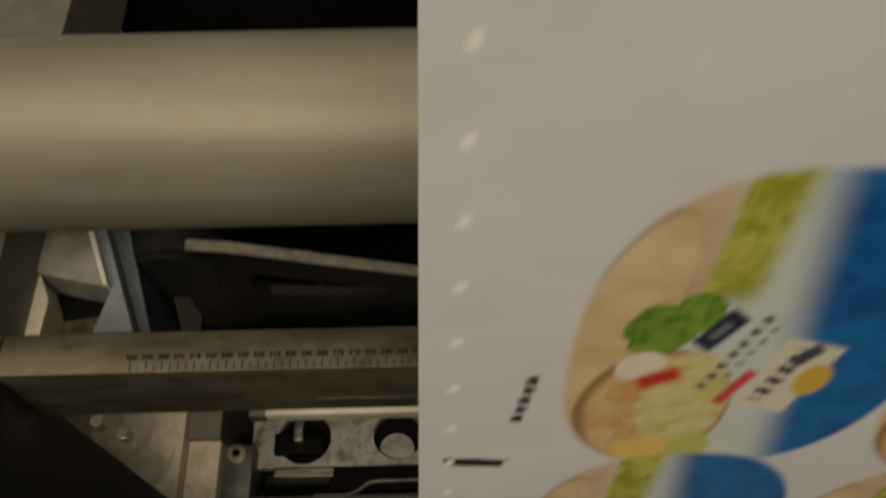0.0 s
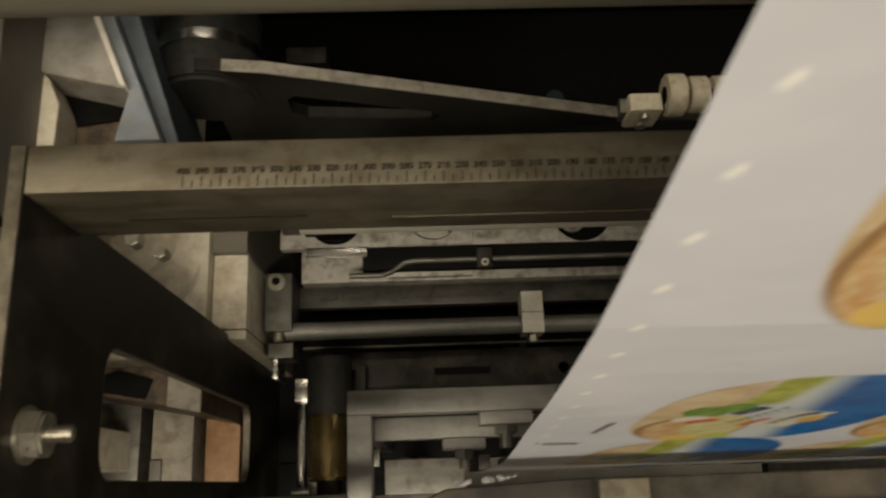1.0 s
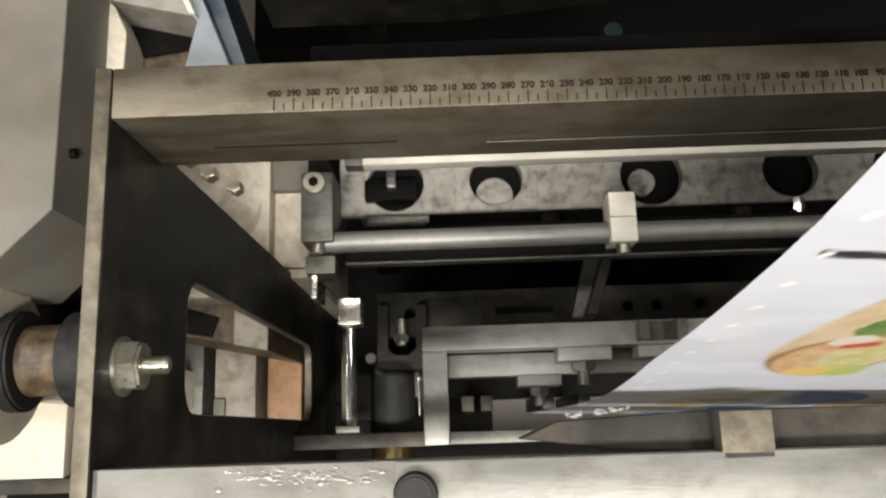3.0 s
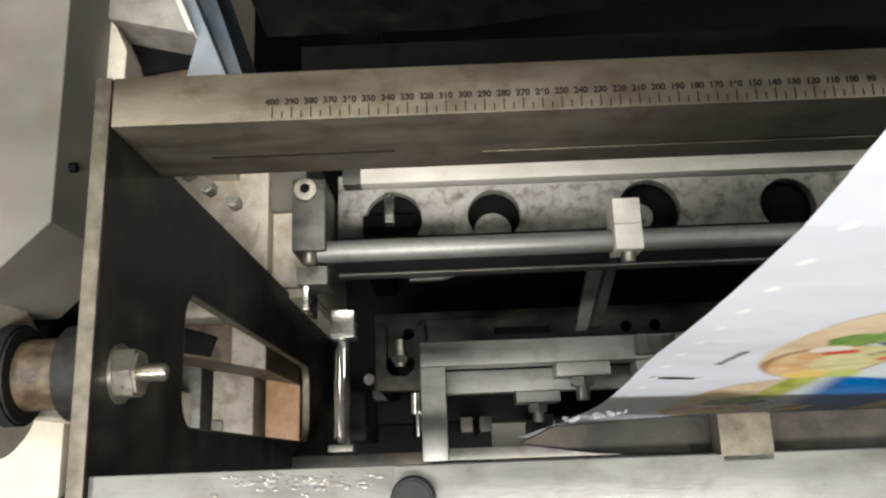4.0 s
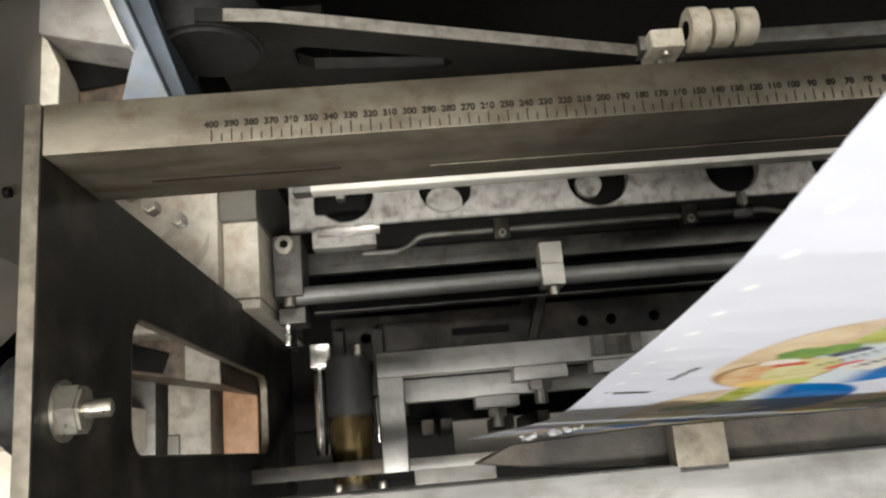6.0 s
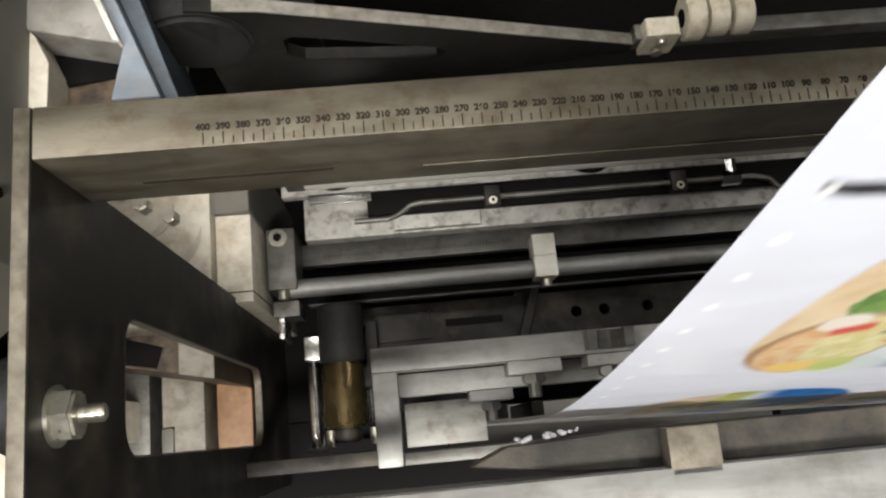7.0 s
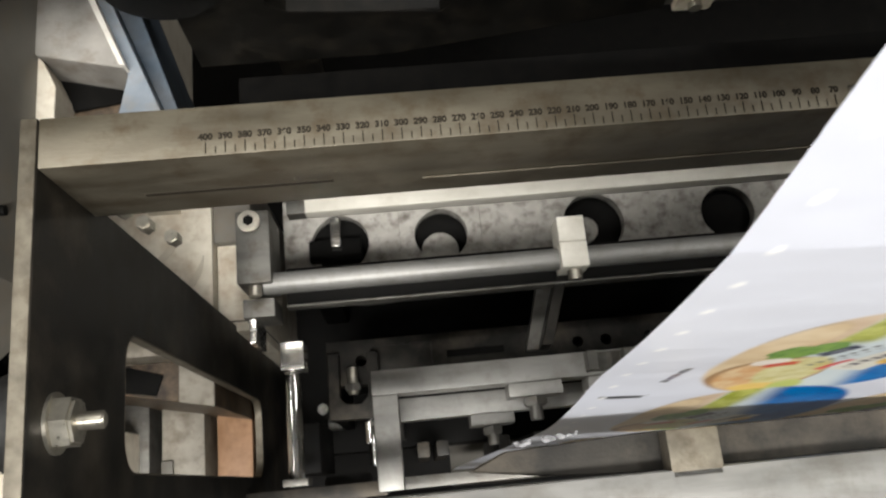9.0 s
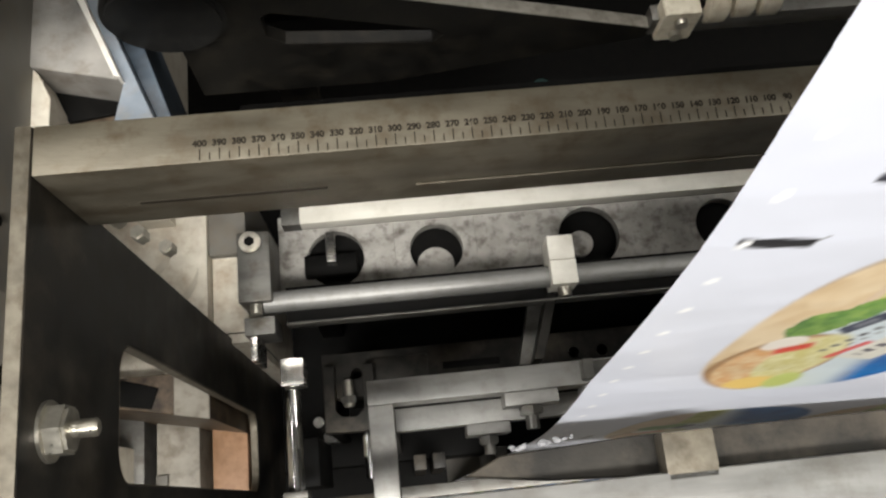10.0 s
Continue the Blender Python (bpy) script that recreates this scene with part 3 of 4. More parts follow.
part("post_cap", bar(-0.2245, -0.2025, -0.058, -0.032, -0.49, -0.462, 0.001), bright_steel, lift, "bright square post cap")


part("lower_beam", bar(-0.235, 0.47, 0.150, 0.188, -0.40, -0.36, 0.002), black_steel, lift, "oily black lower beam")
part("lower_lip", bar(-0.19, 0.13, 0.140, 0.1498, -0.372, -0.366, 0.001), plate_steel, lift)



part("side_rod", shaft((-0.2175, -0.155, -0.490), (-0.2175, -0.0585, -0.490), 0.0075, 28, chamfer=0.001), chrome, lift, "bright chrome side rod")
part("cheek", bar(-0.226, -0.203, -0.150, -0.100, -0.70, -0.56, 0.002), black_steel, lift)
part("end_block", bar(-0.229, -0.206, -0.1615, -0.1552, -0.505, -0.475, 0.001), grey_steel, lift)
part("rod_screw", shaft((-0.148, -0.128, -0.515), (-0.148, -0.108, -0.515), 0.006, 20), chrome, lift)

# ---- rocking slotted arm ----
rocker = thing("rocker_arm", (0, 0.2, -0.24), "dark tapered rocker arm with a slot and ivory rollers", "machine arm")
YA = 0.190
slot_hole = [(-0.192, -0.206), (-0.184, -0.200), (-0.060, -0.238), (-0.050, -0.248), (-0.058, -0.258), (-0.178, -0.244), (-0.192, -0.232)]
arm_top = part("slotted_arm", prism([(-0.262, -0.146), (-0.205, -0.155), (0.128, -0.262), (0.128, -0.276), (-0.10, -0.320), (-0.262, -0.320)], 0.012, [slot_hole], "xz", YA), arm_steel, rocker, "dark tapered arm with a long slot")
# Upper edge far paler than the arm's face.
part("arm_edge", prism([(-0.240, -0.1487), (-0.205, -0.1542), (0.128, -0.2612), (0.128, -0.2622), (-0.205, -0.1552), (-0.240, -0.1497)], 0.0116, (), "xz", YA + 0.0002), arm_rim, arm_top, "pale upper edge")
boss = part("arm_boss", shaft((-0.262, 0.185, -0.195), (-0.262, 0.27, -0.195), 0.046, 40, chamfer=0.004), rubber, rocker, "black pivot boss")
part("boss_ring", shaft((-0.262, 0.222, -0.195), (-0.262, 0.232, -0.195), 0.0485, 40), chrome, boss, "bright clamping ring")
shoe = part("roller_bracket", prism(rounded(0.134, 0.166, -0.275, -0.235, 0.003), 0.018, (), "xz", 0.185), nylon, rocker, "greasy ivory roller bracket")
for z in (-0.246, -0.264):
    part("bracket_screw", shaft((0.150, 0.1848, z), (0.150, 0.180, z), 0.0055, 18), zinc, shoe)
for x, r in ((0.180, 0.021), (0.203, 0.018), (0.226, 0.018)):
    w = part("guide_roller", shaft((x - 0.008, 0.205, -0.245), (x + 0.010, 0.205, -0.245), r, 32, chamfer=0.0015), nylon, rocker, "ivory nylon guide roller")
    part("roller_bore", shaft((x - 0.0086, 0.205, -0.245), (x - 0.0079, 0.205, -0.245), r * 0.42, 20), black_steel, w)
part("rear_beam", bar(0.128, 0.47, 0.19, 0.205, -0.272, -0.250, 0.001), grey_steel, rocker)

# ---- press table, which slides under the front bar and back ----
table = thing("press_table", (-0.05, -0.10, -0.58), "oily press table with a brass-sleeved cylinder", "machine table")
part("inner_floor", bar(-0.1160, -0.034, -0.1625, -0.1190, -0.47, -0.46, 0.001), grey_steel, table, "oily grey inner plate")
part("floor_leg", bar(-0.080, -0.060, -0.150, -0.135, -0.552, -0.4702, 0.001), black_steel, table)
part("air_cylinder", shaft((-0.183, -0.064, -0.550), (-0.183, 0.002, -0.550), 0.0260, 36, chamfer=0.002), rubber, table, "oily black cylinder")
part("cylinder_sleeve", shaft((-0.183, -0.136, -0.550), (-0.183, -0.0642, -0.550), 0.0240, 36, chamfer=0.003), amber, table, "oiled brass sleeve")
part("cylinder_nose", shaft((-0.183, -0.152, -0.550), (-0.183, -0.1362, -0.550), 0.016, 28, chamfer=0.002), plate_steel, table)
part("table_arm", bar(-0.166, -0.034, -0.150, -0.135, -0.572, -0.5522, 0.001), black_steel, table)
for x in (-0.200, -0.152):
    part("table_screw", shaft((x, -0.156, -0.542), (x, -0.138, -0.542), 0.0050, 20), zinc, table)

# ---- forked bracket beside the sealing frame ----
forked = thing("forked_bracket", (-0.175, -0.05, -0.80), "dark forked bracket holding a zinc bolt", "machine bracket")
part("fork_plate", prism([(-0.2035, -0.0905), (-0.1440, -0.0925), (-0.1430, -0.014), (-0.1560, -0.014), (-0.1570, -0.066), (-0.1660, -0.0745), (-0.1830, -0.0735), (-0.1900, -0.066), (-0.1890, -0.014), (-0.2020, -0.012)], 0.02, (), "xy", -0.600), plate_steel, forked, "dark steel fork")
part("fork_bolt", shaft((-0.1745, -0.062, -0.590), (-0.1745, -0.030, -0.590), 0.0065, 20, chamfer=0.001), zinc, forked, "zinc bolt")
part("bolt_nut", hexagon(bmesh.new(), (-0.1745, -0.058, -0.590), (0, 1, 0), 0.010, 0.009), grey_steel, forked)
part("fork_post", bar(-0.2030, -0.1900, -0.088, -0.016, -0.80, -0.6004, 0.001), black_steel, forked)
part("fork_post", bar(-0.1560, -0.1440, -0.088, -0.016, -0.80, -0.6004, 0.001), black_steel, forked)
part("fork_rod", shaft((-0.1560, -0.145, -0.590), (-0.1560, -0.094, -0.590), 0.0045, 20, chamfer=0.0008), chrome, forked, "bright chrome rod")

# ---- guide posts ----
for x, y in ((-0.2125, -0.075), (-0.150, -0.118)):
    p = thing("guide_post", (x, y, -0.80), "chrome guide post on the machine bed", "guide post", "guide posts")
    part("post", shaft((x, y, -0.80), (x, y, -0.60), 0.0065, 24), chrome, p)
    part("foot", bar(x - 0.012, x + 0.012, y - 0.012, y + 0.012, -0.7999, -0.77, 0.001), grey_steel, p)
lone("cross_tie", bar(-0.2838, -0.139, -0.178, -0.163, -0.52, -0.49, 0.001), plate_steel, "dark steel tie between plate and frame", "machine bar")

# ---- housing left of the side plate ----
house = thing("gear_housing", (-0.40, 0.05, -0.80), "cream painted cast housing with oil stains", "machine housing")
part("casting", prism([(-0.60, -0.030), (-0.3035, -0.030), (-0.3035, 0.180), (-0.60, 0.180)], 0.35, (), "xy", -0.80), cast_cream, house, "cream painted casting")
part("corner_pad", bar(-0.3030, -0.2650, 0.002, 0.0975, -0.80, -0.470, 0.002), cast_cream, house, "oil-stained corner pad")
part("pad_joint", bar(-0.3029, -0.2648, 0.012, 0.0135, -0.70, -0.4694, 0), engraving, house)
part("roof", prism([(-0.3034, 0.098), (-0.2645, 0.098), (-0.2645, 0.180), (-0.340, 0.180)], 0.34, (), "xy", -0.80), grey_paint, house, "grey sloping shoulder")
part("lug", bar(-0.368, -0.335, 0.130, 0.142, -0.4498, -0.425, 0.001), cream_clean, house)
for cx, cy, r in ((-0.385, 0.115, 0.045), (-0.372, 0.090, 0.060)):
    bm = bmesh.new()
    for k in range(16):
        a0, a1 = radians(-75 + 4.2 * k), radians(-75 + 4.2 * (k + 1))
        w = 0.004 * math.sin(math.pi * (k + 0.5) / 16)
        v = [bm.verts.new((cx + q * math.cos(a), cy + q * math.sin(a), -0.4496)) for q, a in ((r - w, a0), (r + w, a0), (r + w, a1), (r - w, a1))]
        bm.faces.new(v)
    bmesh.ops.remove_doubles(bm, verts=bm.verts, dist=0.0006)
    made = bmesh.ops.extrude_face_region(bm, geom=list(bm.faces))
    bmesh.ops.translate(bm, vec=(0, 0, 0.0012), verts=[g for g in made["geom"] if isinstance(g, bmesh.types.BMVert)])
    part("raised_arc", bm, cream_clean, house, "pale raised arc")
for x, y, z in ((-0.272, 0.0105, -0.13), (-0.268, 0.0105, -0.165), (-0.259, 0.0105, -0.20)):
    lone("hose_nut", hexagon(bmesh.new(), (x - 0.012, y + 0.010, z), (0, 0, 1), 0.0055, 0.014), zinc, "small zinc hose nut beside the plate", "nut", "hose nuts")

cover = thing("side_cover", (-0.50, 0.15, FLOOR), "grey-beige painted sheet cover with stains", "machine cover")
part("cover_sheet", prism([(-0.90, -0.060), (-0.404, -0.060), (-0.361, -0.018), (-0.361, 0.60), (-0.90, 0.60)], 0.11, (), "xy", -0.21), grey_paint, cover)
part("cover_side", bar(-0.90, -0.4110, -0.012, 0.60, FLOOR, -0.2104, 0.002), cream_clean, cover)
part("dark_guard", bar(-0.47, -0.342, -0.078, -0.0122, -0.26, -0.235, 0.002), black_steel, cover, "oily black guard")
part("cover_screw", shaft((-0.363, 0.025, -0.12), (-0.357, 0.025, -0.12), 0.0035, 16), black_steel, cover)

blue = thing("swing_arm", (-0.31, 0.2, -0.80), "pale blue painted cast arm with a greasy pocket", "machine arm")
part("arm_casting", prism([(-0.392, 0.42), (-0.410, 0.42), (-0.410, 0.20), (-0.3594, 0.1588), (-0.2968, 0.1436), (-0.361, 0.30)], 0.1755, (), "xy", -0.335), grey_cast, blue, "worn pale grey casting")
part("blue_face", prism([(-0.4085, 0.42), (-0.3958, 0.42), (-0.2694, 0.104), (-0.3045, 0.104), (-0.3041, 0.1063), (-0.2962, 0.1431), (-0.3605, 0.30)], 0.1675, (), "xy", -0.335), blue_paint, blue, "pale blue painted face")
part("blue_step", prism([(-0.3952, 0.42), (-0.366, 0.42), (-0.2594, 0.104), (-0.2690, 0.104)], 0.1475, (), "xy", -0.335), slate_blue, blue, "darker blue lower step")
part("cast_rib", prism([(-0.3640, 0.30), (-0.3575, 0.30), (-0.2945, 0.1440), (-0.2995, 0.1452)], 0.1785, (), "xy", -0.335), white_cast, blue, "bright rubbed rib")
part("cream_flank", prism([(-0.405, 0.20), (-0.3829, 0.1819), (-0.3572, 0.1563), (-0.3475, 0.1347), (-0.3483, 0.100), (-0.405, 0.100)], 0.1705, (), "xy", -0.335), cast_cream, blue, "cream worn flank")
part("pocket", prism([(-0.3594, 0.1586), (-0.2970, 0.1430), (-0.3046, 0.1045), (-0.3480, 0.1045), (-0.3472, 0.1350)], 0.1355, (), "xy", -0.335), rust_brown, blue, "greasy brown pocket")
# No recess is cut: a thin black slab paints the pocket's dark upper band.
part("pocket_shade", prism([(-0.3585, 0.1575), (-0.2985, 0.1425), (-0.2985, 0.1365), (-0.3465, 0.1300)], 0.004, (), "xy", -0.1994), black_steel, blue, "flat black patch painted as the pocket's shade")
part("casting_foot", bar(-0.395, -0.335, 0.150, 0.178, -0.4496, -0.3352, 0.002), grey_cast, blue)

shaft_end = thing("drive_shaft", (-0.38, -0.107, FLOOR), "black and steel drive shaft end on a stand", "machine shaft")
part("sleeve", shaft((-0.398, -0.107, -0.16), (-0.3695, -0.107, -0.16), 0.024, 40, chamfer=0.001), rust_brown, shaft_end, "oily brownish sleeve")
part("collar", shaft((-0.369, -0.107, -0.16), (-0.335, -0.107, -0.16), 0.032, 40, chamfer=0.002), rubber, shaft_end, "black collar")
part("collar", shaft((-0.412, -0.107, -0.16), (-0.3985, -0.107, -0.16), 0.034, 40, chamfer=0.002), rubber, shaft_end, "black collar")
part("wheel_rim", shaft((-0.45, -0.107, -0.16), (-0.4125, -0.107, -0.16), 0.055, 48, chamfer=0.004), cast_cream, shaft_end, "cream cast hub")
part("stand", bar(-0.45, -0.42, -0.13, -0.085, FLOOR, -0.20, 0.003), cast_cream, shaft_end)

tray = thing("cream_tray", (-0.40, -0.16, FLOOR), "cream painted sheet tray beside the machine", "machine tray")
part("tray_top", bar(-0.72, -0.458, -0.192, -0.105, -0.36, -0.345, 0.001), cream_clean, tray)
part("tray_wall", bar(-0.72, -0.430, -0.104, -0.050, -0.36, -0.30, 0.001), cream_clean, tray)
part("tray_front", bar(-0.72, -0.430, -0.205, -0.1925, FLOOR, -0.345, 0.001), plate_steel, tray, "dark front skirt")
lone("red_rail", shaft((-0.60, -0.222, -0.10), (-0.300, -0.208, -0.10), 0.0045, 20), red_paint, "thin red enamelled rail beside the frame", "rail")

win = thing("window_block", (-0.33, -0.1, -0.80), "bronze pad and stained cream webs behind the side plate", "machine block")
# Pad, webs and wall take darker tones in place of the dim interior light.
part("bronze_pad", bar(-0.337, -0.296, -0.152, -0.060, -0.72, -0.60, 0.002), bronze, win, "worn bronze pad")
part("cream_web", bar(-0.398, -0.349, -0.152, -0.050, -0.72, -0.59, 0.002), dim_cream, win, "cream painted web")
part("web_notch", bar(-0.397, -0.384, -0.1525, -0.118, -0.589, -0.584, 0.001), grey_paint, win)
part("grey_web", bar(-0.460, -0.409, -0.152, -0.050, -0.72, -0.58, 0.002), grey_steel, win, "grey painted web")
part("web_foot", bar(-0.470, -0.2945, -0.156, -0.040, -0.80, -0.7202, 0.002), black_steel, win)
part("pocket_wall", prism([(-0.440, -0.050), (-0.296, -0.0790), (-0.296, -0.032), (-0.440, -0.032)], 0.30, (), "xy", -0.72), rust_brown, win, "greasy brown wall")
part("wall_end", prism([(-0.330, -0.0726), (-0.2962, -0.0796), (-0.2962, -0.032), (-0.330, -0.032)], 0.003, (), "xy", -0.4198), dim_cream, win, "rubbed cream end of the wall")
# Thin black patch on top of the brown wall.
part("black_patch", prism([(-0.395, -0.0570), (-0.352, -0.0650), (-0.345, -0.045), (-0.380, -0.034), (-0.398, -0.040)], 0.002, (), "xy", -0.4198), black_steel, win, "flat black patch on the wall")

lone("teal_cap", shaft((0.145, 0.418, -0.80), (0.145, 0.418, -0.75), 0.014, 24), teal_plastic, "dark teal plastic cap behind the arm", "cap")
lone("upright_column", bar(-0.250, -0.195, 0.405, 0.43, -0.80, -0.60, 0.002), plate_steel, "dark steel upright column behind the arm", "column")

# ---- overhead roller ----
roll = thing("web_roller", (0, 0.109, FLOOR), "brushed steel roller spanning above the frame", "roller")
part("roller_tube", shaft((-0.60, 0.109, 0.10), (0.60, 0.109, 0.10), 0.056, 96), roller_steel, roll, "brushed steel tube")
for s in (-1, 1):
    part("journal", shaft((0.60 * s, 0.109, 0.10), (0.66 * s, 0.109, 0.10), 0.012, 24), chrome, roll)
    part("roller_stand", bar(0.63 * s - 0.02, 0.63 * s + 0.02, 0.089, 0.129, FLOOR, 0.0875, 0.002), grey_steel, roll)

# ---- printed film web ----
FEED, PERIOD, STRIP = 0.1875, 0.375, 0.025
WEB_X, WEB_W = -0.0300, 0.448
MARK = 0.198
film_white = material("white_printed_film", (0.68, 0.69, 0.755), (0.74, 0.745, 0.795), 0.33, 0.0, 2, (1, 1, 0.4), 0.0)
n_, l_ = film_white.node_tree.nodes, film_white.node_tree.links
ink = n_.new("ShaderNodeVertexColor")
ink.layer_name = "ink"
l_.new(ink.outputs["Color"], n_["Principled BSDF"].inputs["Base Color"])
l_.new(n_["Texture Coordinate"].outputs["UV"], n_["Mapping"].inputs["Vector"])
n_["Bump"].inputs["Strength"].default_value, n_["Bump"].inputs["Distance"].default_value = 0.3, 0.006
n_["Noise Texture.001"].inputs["Scale"].default_value = 14.0
n_["Principled BSDF"].inputs["Specular IOR Level"].default_value = 0.35


def grain(a, b, seed):
    """Smooth blotches between 0 and 1 for printed photographs."""
    rng = random.Random(seed)
    total, bend = 0.0, 0.0
    for k in range(16):
        f, way, p = 4 * 1.13 ** k, rng.uniform(0, 6.28), rng.uniform(0, 6.28)
        wave = np.sin(f * (math.cos(way) * a + math.sin(way) * b) + p + 1.3 * bend)
        bend, total = wave, total + wave
    return np.clip(0.5 + total / 9, 0, 1)


def lay(colour, cover, ink_colour, other=None, mix=None):
    tone = np.array(ink_colour) if other is None else np.array(ink_colour) * (1 - mix[:, None]) + np.array(other) * mix[:, None]
    return colour * (1 - cover[:, None]) + tone * cover[:, None]


def oval(a, b, ca, cb, ra, rb, lean=0.0, edge=0.12):
    c, d = math.cos(radians(lean)), math.sin(radians(lean))
    x, y = (a - ca) * c + (b - cb) * d, (b - cb) * c - (a - ca) * d
    return np.clip((1 - np.sqrt((x / ra) ** 2 + (y / rb) ** 2)) / edge + 0.5, 0, 1)


def slab(a, b, p, q, width, edge=0.03):
    """A straight bar from p to q, of that width."""
    dx, dy = q[0] - p[0], q[1] - p[1]
    length = math.hypot(dx, dy)
    along, across = ((a - p[0]) * dx + (b - p[1]) * dy) / length, ((b - p[1]) * dx - (a - p[0]) * dy) / length
    return np.clip(along / edge + 0.5, 0, 1) * np.clip((length - along) / edge + 0.5, 0, 1) * np.clip((width / 2 - abs(across)) / edge + 0.5, 0, 1)


def ramp_up(x, lo, hi):
    u = np.clip((x - lo) / (hi - lo), 0, 1)
    return u * u * (3 - 2 * u)


def food_label(colour, a, b, seed):
    """An oval sandwich label: bread at one end, filling, pale field with bars of writing, and a deep blue end."""
    inside = np.clip((1 - (abs(a) ** 2.6 + abs(b) ** 2.6) ** (1 / 2.6)) / 0.045 + 0.5, 0, 1)
    spot, fine = grain(a, b, seed), grain(3 * a, 3 * b, seed + 1)
    art = np.ones((len(a), 3)) * np.array((0.60, 0.67, 0.70))
    art = lay(art, ramp_up(a + 0.25 * b, 0.05, 0.36), (0.0, 0.075, 0.30), (0.0, 0.15, 0.46), spot)
    art = lay(art, ramp_up(b, -0.55, -0.95) * ramp_up(a, 0.35, -0.05), (0.66, 0.72, 0.66))
    art = lay(art, ramp_up(a + 0.1 * b, -0.30, -0.40) * ramp_up(b, 0.05, 0.25), (0.55, 0.40, 0.27), (0.66, 0.52, 0.37), spot)
    art = lay(art, ramp_up(a, -0.46, -0.40) * ramp_up(a, -0.06, -0.22) * ramp_up(b, 0.25, 0.42), (0.30, 0.33, 0.03), (0.50, 0.52, 0.12), fine)
    art = lay(art, oval(a, b, -0.86, -0.02, 0.30, 0.86, -14, 0.06), (0.36, 0.24, 0.12))
    art = lay(art, oval(a, b, -0.82, 0.02, 0.26, 0.80, -14, 0.08), (0.60, 0.44, 0.25), (0.72, 0.58, 0.38), spot)
    art = lay(art, oval(a, b, -0.44, -0.48, 0.46, 0.50, 18, 0.06), (0.35, 0.20, 0.09))
    art = lay(art, oval(a, b, -0.42, -0.48, 0.41, 0.46, 18, 0.10), (0.62, 0.34, 0.14), (0.70, 0.52, 0.30), fine)
    art = lay(art, oval(a, b, -0.27, -0.42, 0.26, 0.42, 8, 0.16), (0.58, 0.52, 0.20), (0.70, 0.66, 0.38), fine)
    art = lay(art, oval(a, b, -0.36, -0.84, 0.22, 0.12, 0, 0.3), (0.78, 0.55, 0.16))
    art = lay(art, oval(a, b, -0.10, -0.82, 0.14, 0.14, 0, 0.4), (0.50, 0.56, 0.16))
    art = lay(art, oval(a, b, -0.56, 0.15, 0.17 + 0.05 * fine, 0.15 + 0.05 * spot, 12, 0.1), (0.06, 0.17, 0.02), (0.20, 0.34, 0.05), fine)
    art = lay(art, oval(a, b, -0.40, 0.27, 0.13 + 0.04 * fine, 0.11 + 0.05 * spot, 0, 0.1), (0.07, 0.20, 0.02), (0.22, 0.36, 0.06), fine)
    art = lay(art, oval(a, b, -0.60, -0.10, 0.14, 0.10, 15, 0.12), (0.76, 0.70, 0.62))
    art = lay(art, slab(a, b, (-0.58, -0.24), (-0.36, -0.15), 0.11, 0.05), (0.58, 0.04, 0.02))
    art = lay(art, slab(a, b, (-0.32, 0.03), (-0.17, 0.25), 0.14), (0.015, 0.025, 0.06))
    art = lay(art, slab(a, b, (-0.28, 0.09), (-0.21, 0.19), 0.05), (0.16, 0.17, 0.20))
    breaks = 0.55 + 0.45 * np.sign(np.sin(70 * (b + 0.35 * a)))
    art = lay(art, slab(a, b, (-0.21, -0.28), (-0.01, 0.25), 0.055) * breaks, (0.10, 0.10, 0.11))
    art = lay(art, slab(a, b, (-0.10, -0.22), (0.06, 0.20), 0.03) * (1.1 - breaks), (0.22, 0.22, 0.22))
    art = lay(art, slab(a, b, (0.19, -0.46), (0.32, 0.05), 0.36), (0.68, 0.66, 0.58))
    art = lay(art, slab(a, b, (-0.07, -0.41), (0.05, -0.15), 0.075), (0.62, 0.07, 0.07))
    art = lay(art, slab(a, b, (0.15, -0.38), (0.28, 0.00), 0.10) * breaks, (0.06, 0.05, 0.08))
    art = lay(art, slab(a, b, (0.24, -0.10), (0.36, 0.02), 0.09), (0.07, 0.06, 0.09))
    art = lay(art, oval(a, b, 0.42, -0.23, 0.10, 0.12, 0, 0.3), (0.66, 0.42, 0.08))
    return colour * (1 - inside[:, None]) + art * inside[:, None]


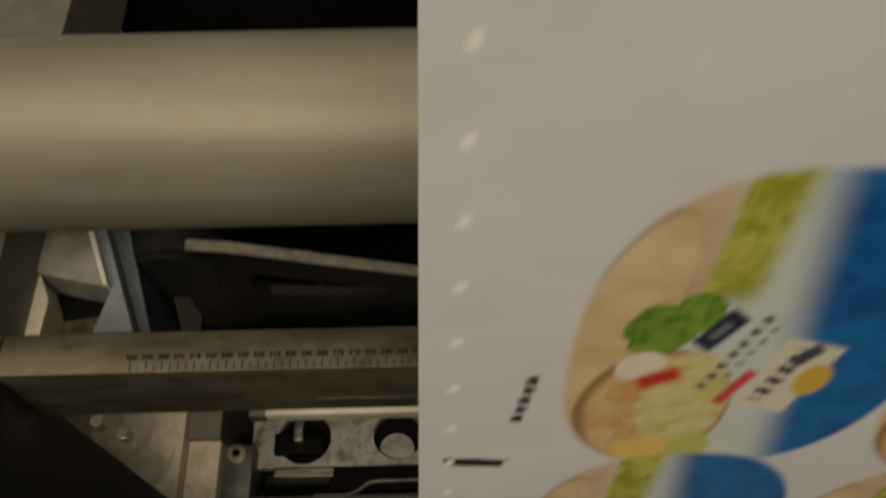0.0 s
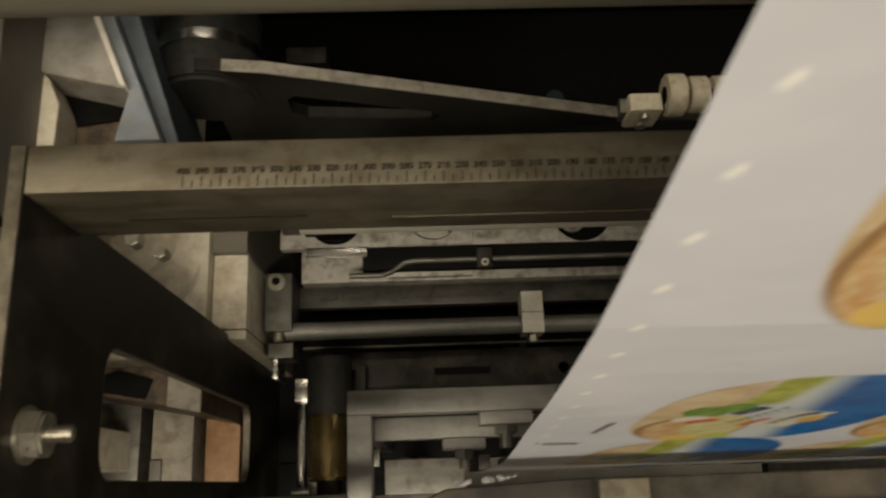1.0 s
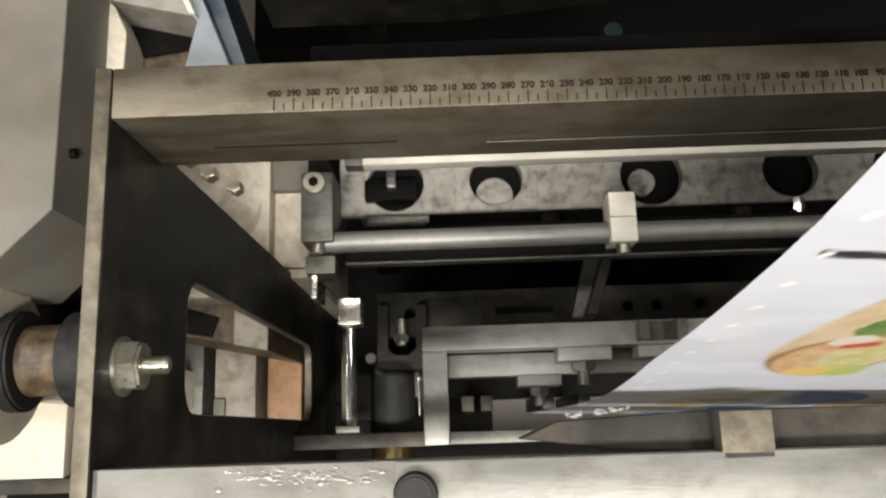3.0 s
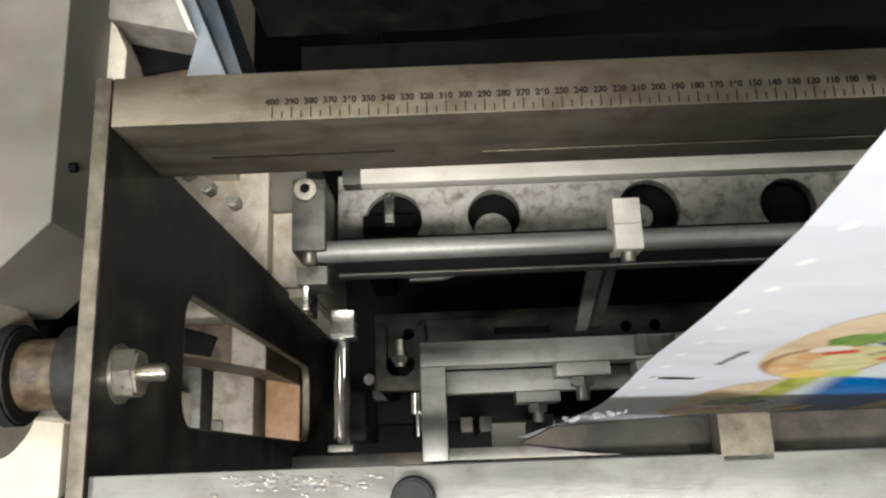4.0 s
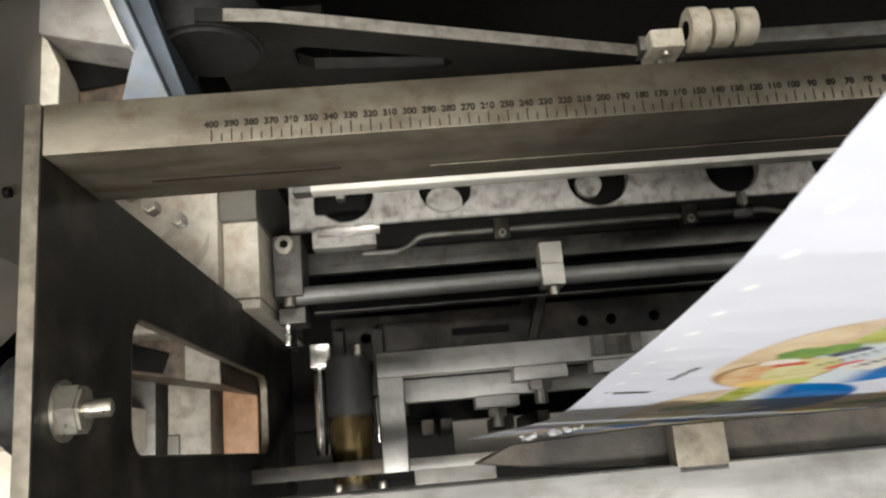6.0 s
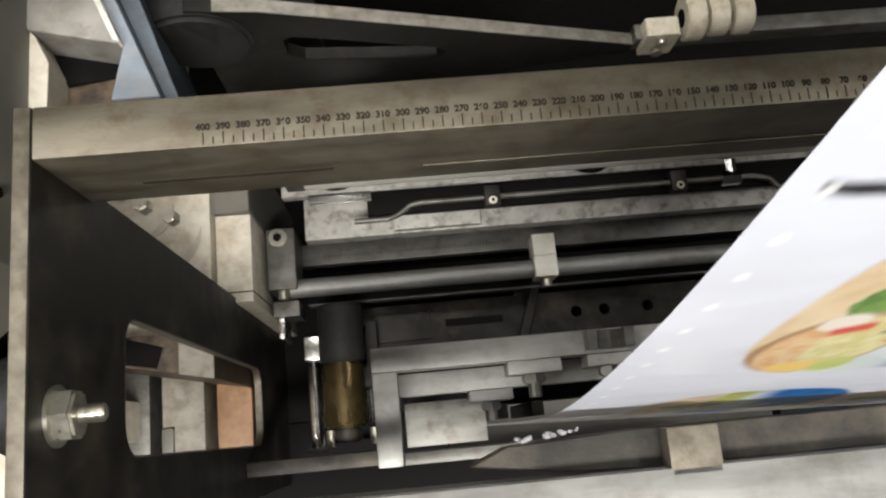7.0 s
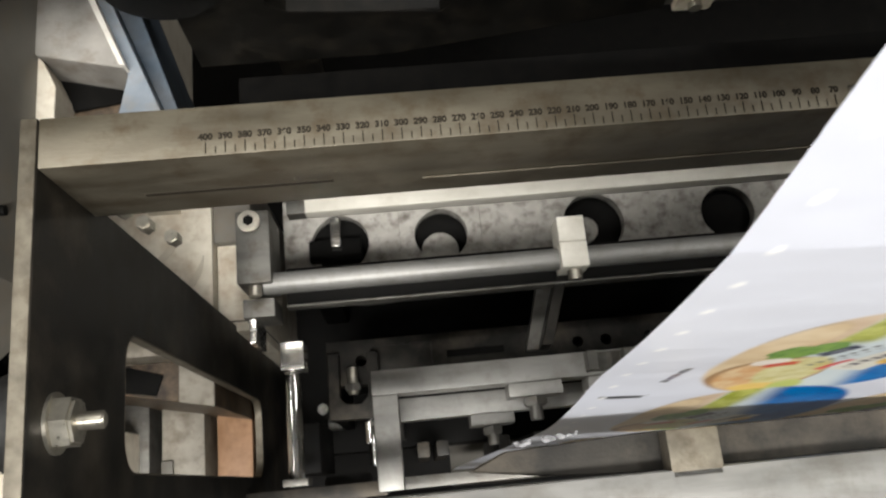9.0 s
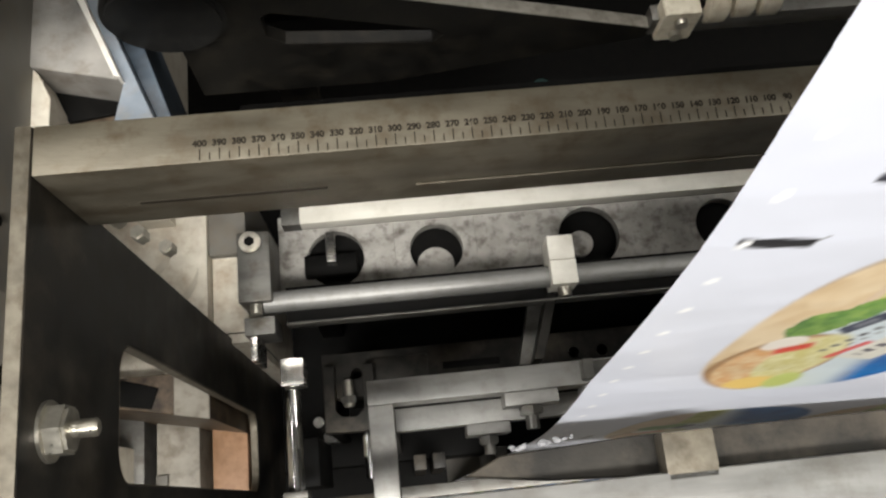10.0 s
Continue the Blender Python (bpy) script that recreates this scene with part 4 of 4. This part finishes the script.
def printed(u, s):
    """The film's colours at u across from its edge and s along it from a register mark."""
    colour = np.ones((len(u), 3)) * np.array((0.685, 0.705, 0.785))
    colour = colour * (0.985 + 0.03 * grain(5 * u, 4 * s, 77))[:, None]
    for turn in (-PERIOD, 0.0, PERIOD):
        for c in range(4):
            for centre, half, seed in ((0.069, 0.073, 3), (-0.090, 0.094, 8)):
                a, b = (u - 0.094 - 0.106 * c - (0.003 if centre > 0 else 0)) / 0.0535, (s - centre - turn + 0.012 * c) / half
                near = (abs(a) < 1.1) & (abs(b) < 1.1)
                if near.any():
                    colour[near] = food_label(colour[near], a[near], b[near], seed + 20 * c)
        r = s - turn
        colour = lay(colour, slab(u, r, (0.0085, 0.001), (0.029, -0.001), 0.0058, 0.0008), (0.012, 0.012, 0.016))
        colour = lay(colour, slab(u, r, (0.0292, 0.000), (0.0315, 0.003), 0.0008, 0.0008), (0.2, 0.2, 0.2))
        for k in range(5):
            colour = lay(colour, slab(u, r, (0.0310 + 0.0007 * k, 0.029 + 0.0058 * k), (0.0317 + 0.0007 * k, 0.0335 + 0.0058 * k), 0.0034, 0.0008), ((0.02, 0.02, 0.03), (0.05, 0.03, 0.08), (0.08, 0.04, 0.06), (0.03, 0.03, 0.05), (0.02, 0.02, 0.02))[k])
    wave = (s / 0.025 + 0.5) % 1.0 - 0.5
    return lay(colour, oval(u, wave * 0.025, 0.0105, 0, 0.0014, 0.0027, -20, 0.5), (0.95, 0.95, 0.95))


def strip_mesh(k):
    us = np.concatenate([np.arange(0, 0.2, 0.0013), np.linspace(0.2, WEB_W, 60)])
    vs = np.linspace(-0.0003, STRIP + 0.0003, 20)
    u, v = [g.ravel() for g in np.meshgrid(us, vs)]
    wide = len(us)
    mesh = bpy.data.meshes.new("film_strip")
    quads = [(j * wide + i, j * wide + i + 1, (j + 1) * wide + i + 1, (j + 1) * wide + i) for j in range(len(vs) - 1) for i in range(wide - 1)]
    mesh.from_pydata(np.stack([u, np.zeros(len(u)), v], 1).tolist(), [], quads)
    paint = mesh.color_attributes.new("ink", "FLOAT_COLOR", "POINT")
    rgb = printed(u, (v + STRIP * k + PERIOD / 2) % PERIOD - PERIOD / 2)
    paint.data.foreach_set("color", np.concatenate([rgb, np.ones((len(u), 1))], 1).ravel())
    uv = mesh.uv_layers.new(name="flat")
    corner = np.empty(len(mesh.loops), dtype=np.int32)
    mesh.loops.foreach_get("vertex_index", corner)
    uv.data.foreach_set("uv", np.stack([u[corner], v[corner] + STRIP * k], 1).ravel())
    mesh.polygons.foreach_set("use_smooth", [True] * len(mesh.polygons))
    mesh.materials.append(film_white)
    return mesh


web = thing("film_web", (0, 0, 0), "white printed plastic film web with oval sandwich labels", "film web")
strip_meshes = [strip_mesh(k) for k in range(15)]
strips = []
for k in range(-14, 92):
    ob = new("film_strip", strip_meshes[k % 15])
    ob.parent = web
    strips.append((ob, STRIP * k))

# the line along which the film runs: (y, z), from the floor up through the jaw
KNOTS = [(-0.620, -1.608), (-0.200, -1.608), (-0.160, -1.590), (-0.1470, -1.54), (-0.1470, -0.80), (-0.1470, -0.30), (-0.1470, -0.10), (-0.1430, -0.03), (-0.1365, 0.04), (-0.1245, 0.13), (-0.1125, 0.20), (-0.0955, 0.29), (0.0, 0.79), (0.33, 2.55)]


def rounded_line(points, rounds=4):
    """Corners cut again and again, so that the line bends softly."""
    for _ in range(rounds):
        cut = [points[0]]
        for p, q in zip(points, points[1:]):
            cut += [tuple(0.75 * a + 0.25 * b for a, b in zip(p, q)), tuple(0.25 * a + 0.75 * b for a, b in zip(p, q))]
        points = cut + [points[-1]]
    return points


LINE = rounded_line(KNOTS)
LONG = np.concatenate([[0.0], np.cumsum([math.dist(p, q) for p, q in zip(LINE, LINE[1:])])])
LINE_Y, LINE_Z = np.array(LINE).T
ZERO = float(np.interp(0.0, LINE_Z, LONG))


def on_line(s):
    return float(np.interp(s + ZERO, LONG, LINE_Y)), float(np.interp(s + ZERO, LONG, LINE_Z))


# ---- what moves ----
def eased(t):
    """Feeds done by the time t: each stroke draws the web on once and rests."""
    done = 0.0
    for k in range(9):
        u = min(1.0, max(0.0, (t - (0.505 + P * k)) / 0.52))
        done += u * u * (3 - 2 * u)
    return done


SAG = (0.0, 0.012, 0.011, 0.013, 0.009, 0.010, 0.007, 0.014, 0.010, 0.0)


def sag(t):
    """How far the slack web hangs forward: it is drawn straight during each feed and slackens after."""
    k = max(0, int((t - 0.505) // P) + 1)
    u = t - (0.505 + P * (k - 1))
    before, after = SAG[max(0, k - 1)], SAG[k]
    if k == 0:
        return 0.0
    return before * (1 - min(1, u / 0.15)) if u < 0.15 else after * min(1.0, max(0.0, (u - 0.35) / 0.2))


def lean(t):
    u = min(1.0, max(0.0, (t - 0.38) / 0.37))
    return 0.030 * (1 - u * u * (3 - 2 * u))


def strip_pose(s, t):
    (y0, z0), (y1, z1) = on_line(s), on_line(s + STRIP)
    hang = sag(t)
    y0 -= hang * min(1.0, max(0.0, (z0 - 0.05) / 0.16))
    y1 -= hang * min(1.0, max(0.0, (z1 - 0.05) / 0.16))
    tilt = math.degrees(math.atan2(-(y1 - y0), z1 - z0))
    shift = lean(t) * (min(0.5, max(s, -0.1)) + 0.1) + 0.006 * lean(t) / 0.03
    yaw = -2.2 * min(1.0, max(0.0, (t - 0.9) / 0.8))
    return pose(WEB_X + shift, y0, z0, tilt, math.degrees(lean(t)), yaw)


def forward(t):
    """1 while the shuttle and the press table are out, 0 while they are back."""
    return ((1 + math.cos(2 * math.pi * (t - 0.87) / P)) / 2) ** 1.6


def motions():
    times = [round(0.05 * k, 2) for k in range(201)]
    base = lift.location.copy()
    walk(lift, [(t, pose(base.x, base.y, base.z + 0.096 * math.cos(2 * math.pi * (t / P - 0.30)))) for t in times])
    base = rocker.location.copy()
    walk(rocker, [(t, pose(base.x, base.y, base.z + 0.072 * math.cos(2 * math.pi * (t / P - 0.318)))) for t in times])
    base = shuttle.location.copy()
    walk(shuttle, [(t, pose(base.x, base.y - 0.040 + 0.063 * forward(t), base.z)) for t in times])
    base = table.location.copy()
    walk(table, [(t, pose(base.x, base.y - 0.17 * (1 - forward(t)) ** 1.5, base.z)) for t in times])
    busy = [t for t in times if (t - 0.47) % P < 0.62 or round(t * 20) % 4 == 0]
    for ob, s in strips:
        walk(ob, [(t, strip_pose(s + MARK - FEED * eased(t), t)) for t in busy])


motions()
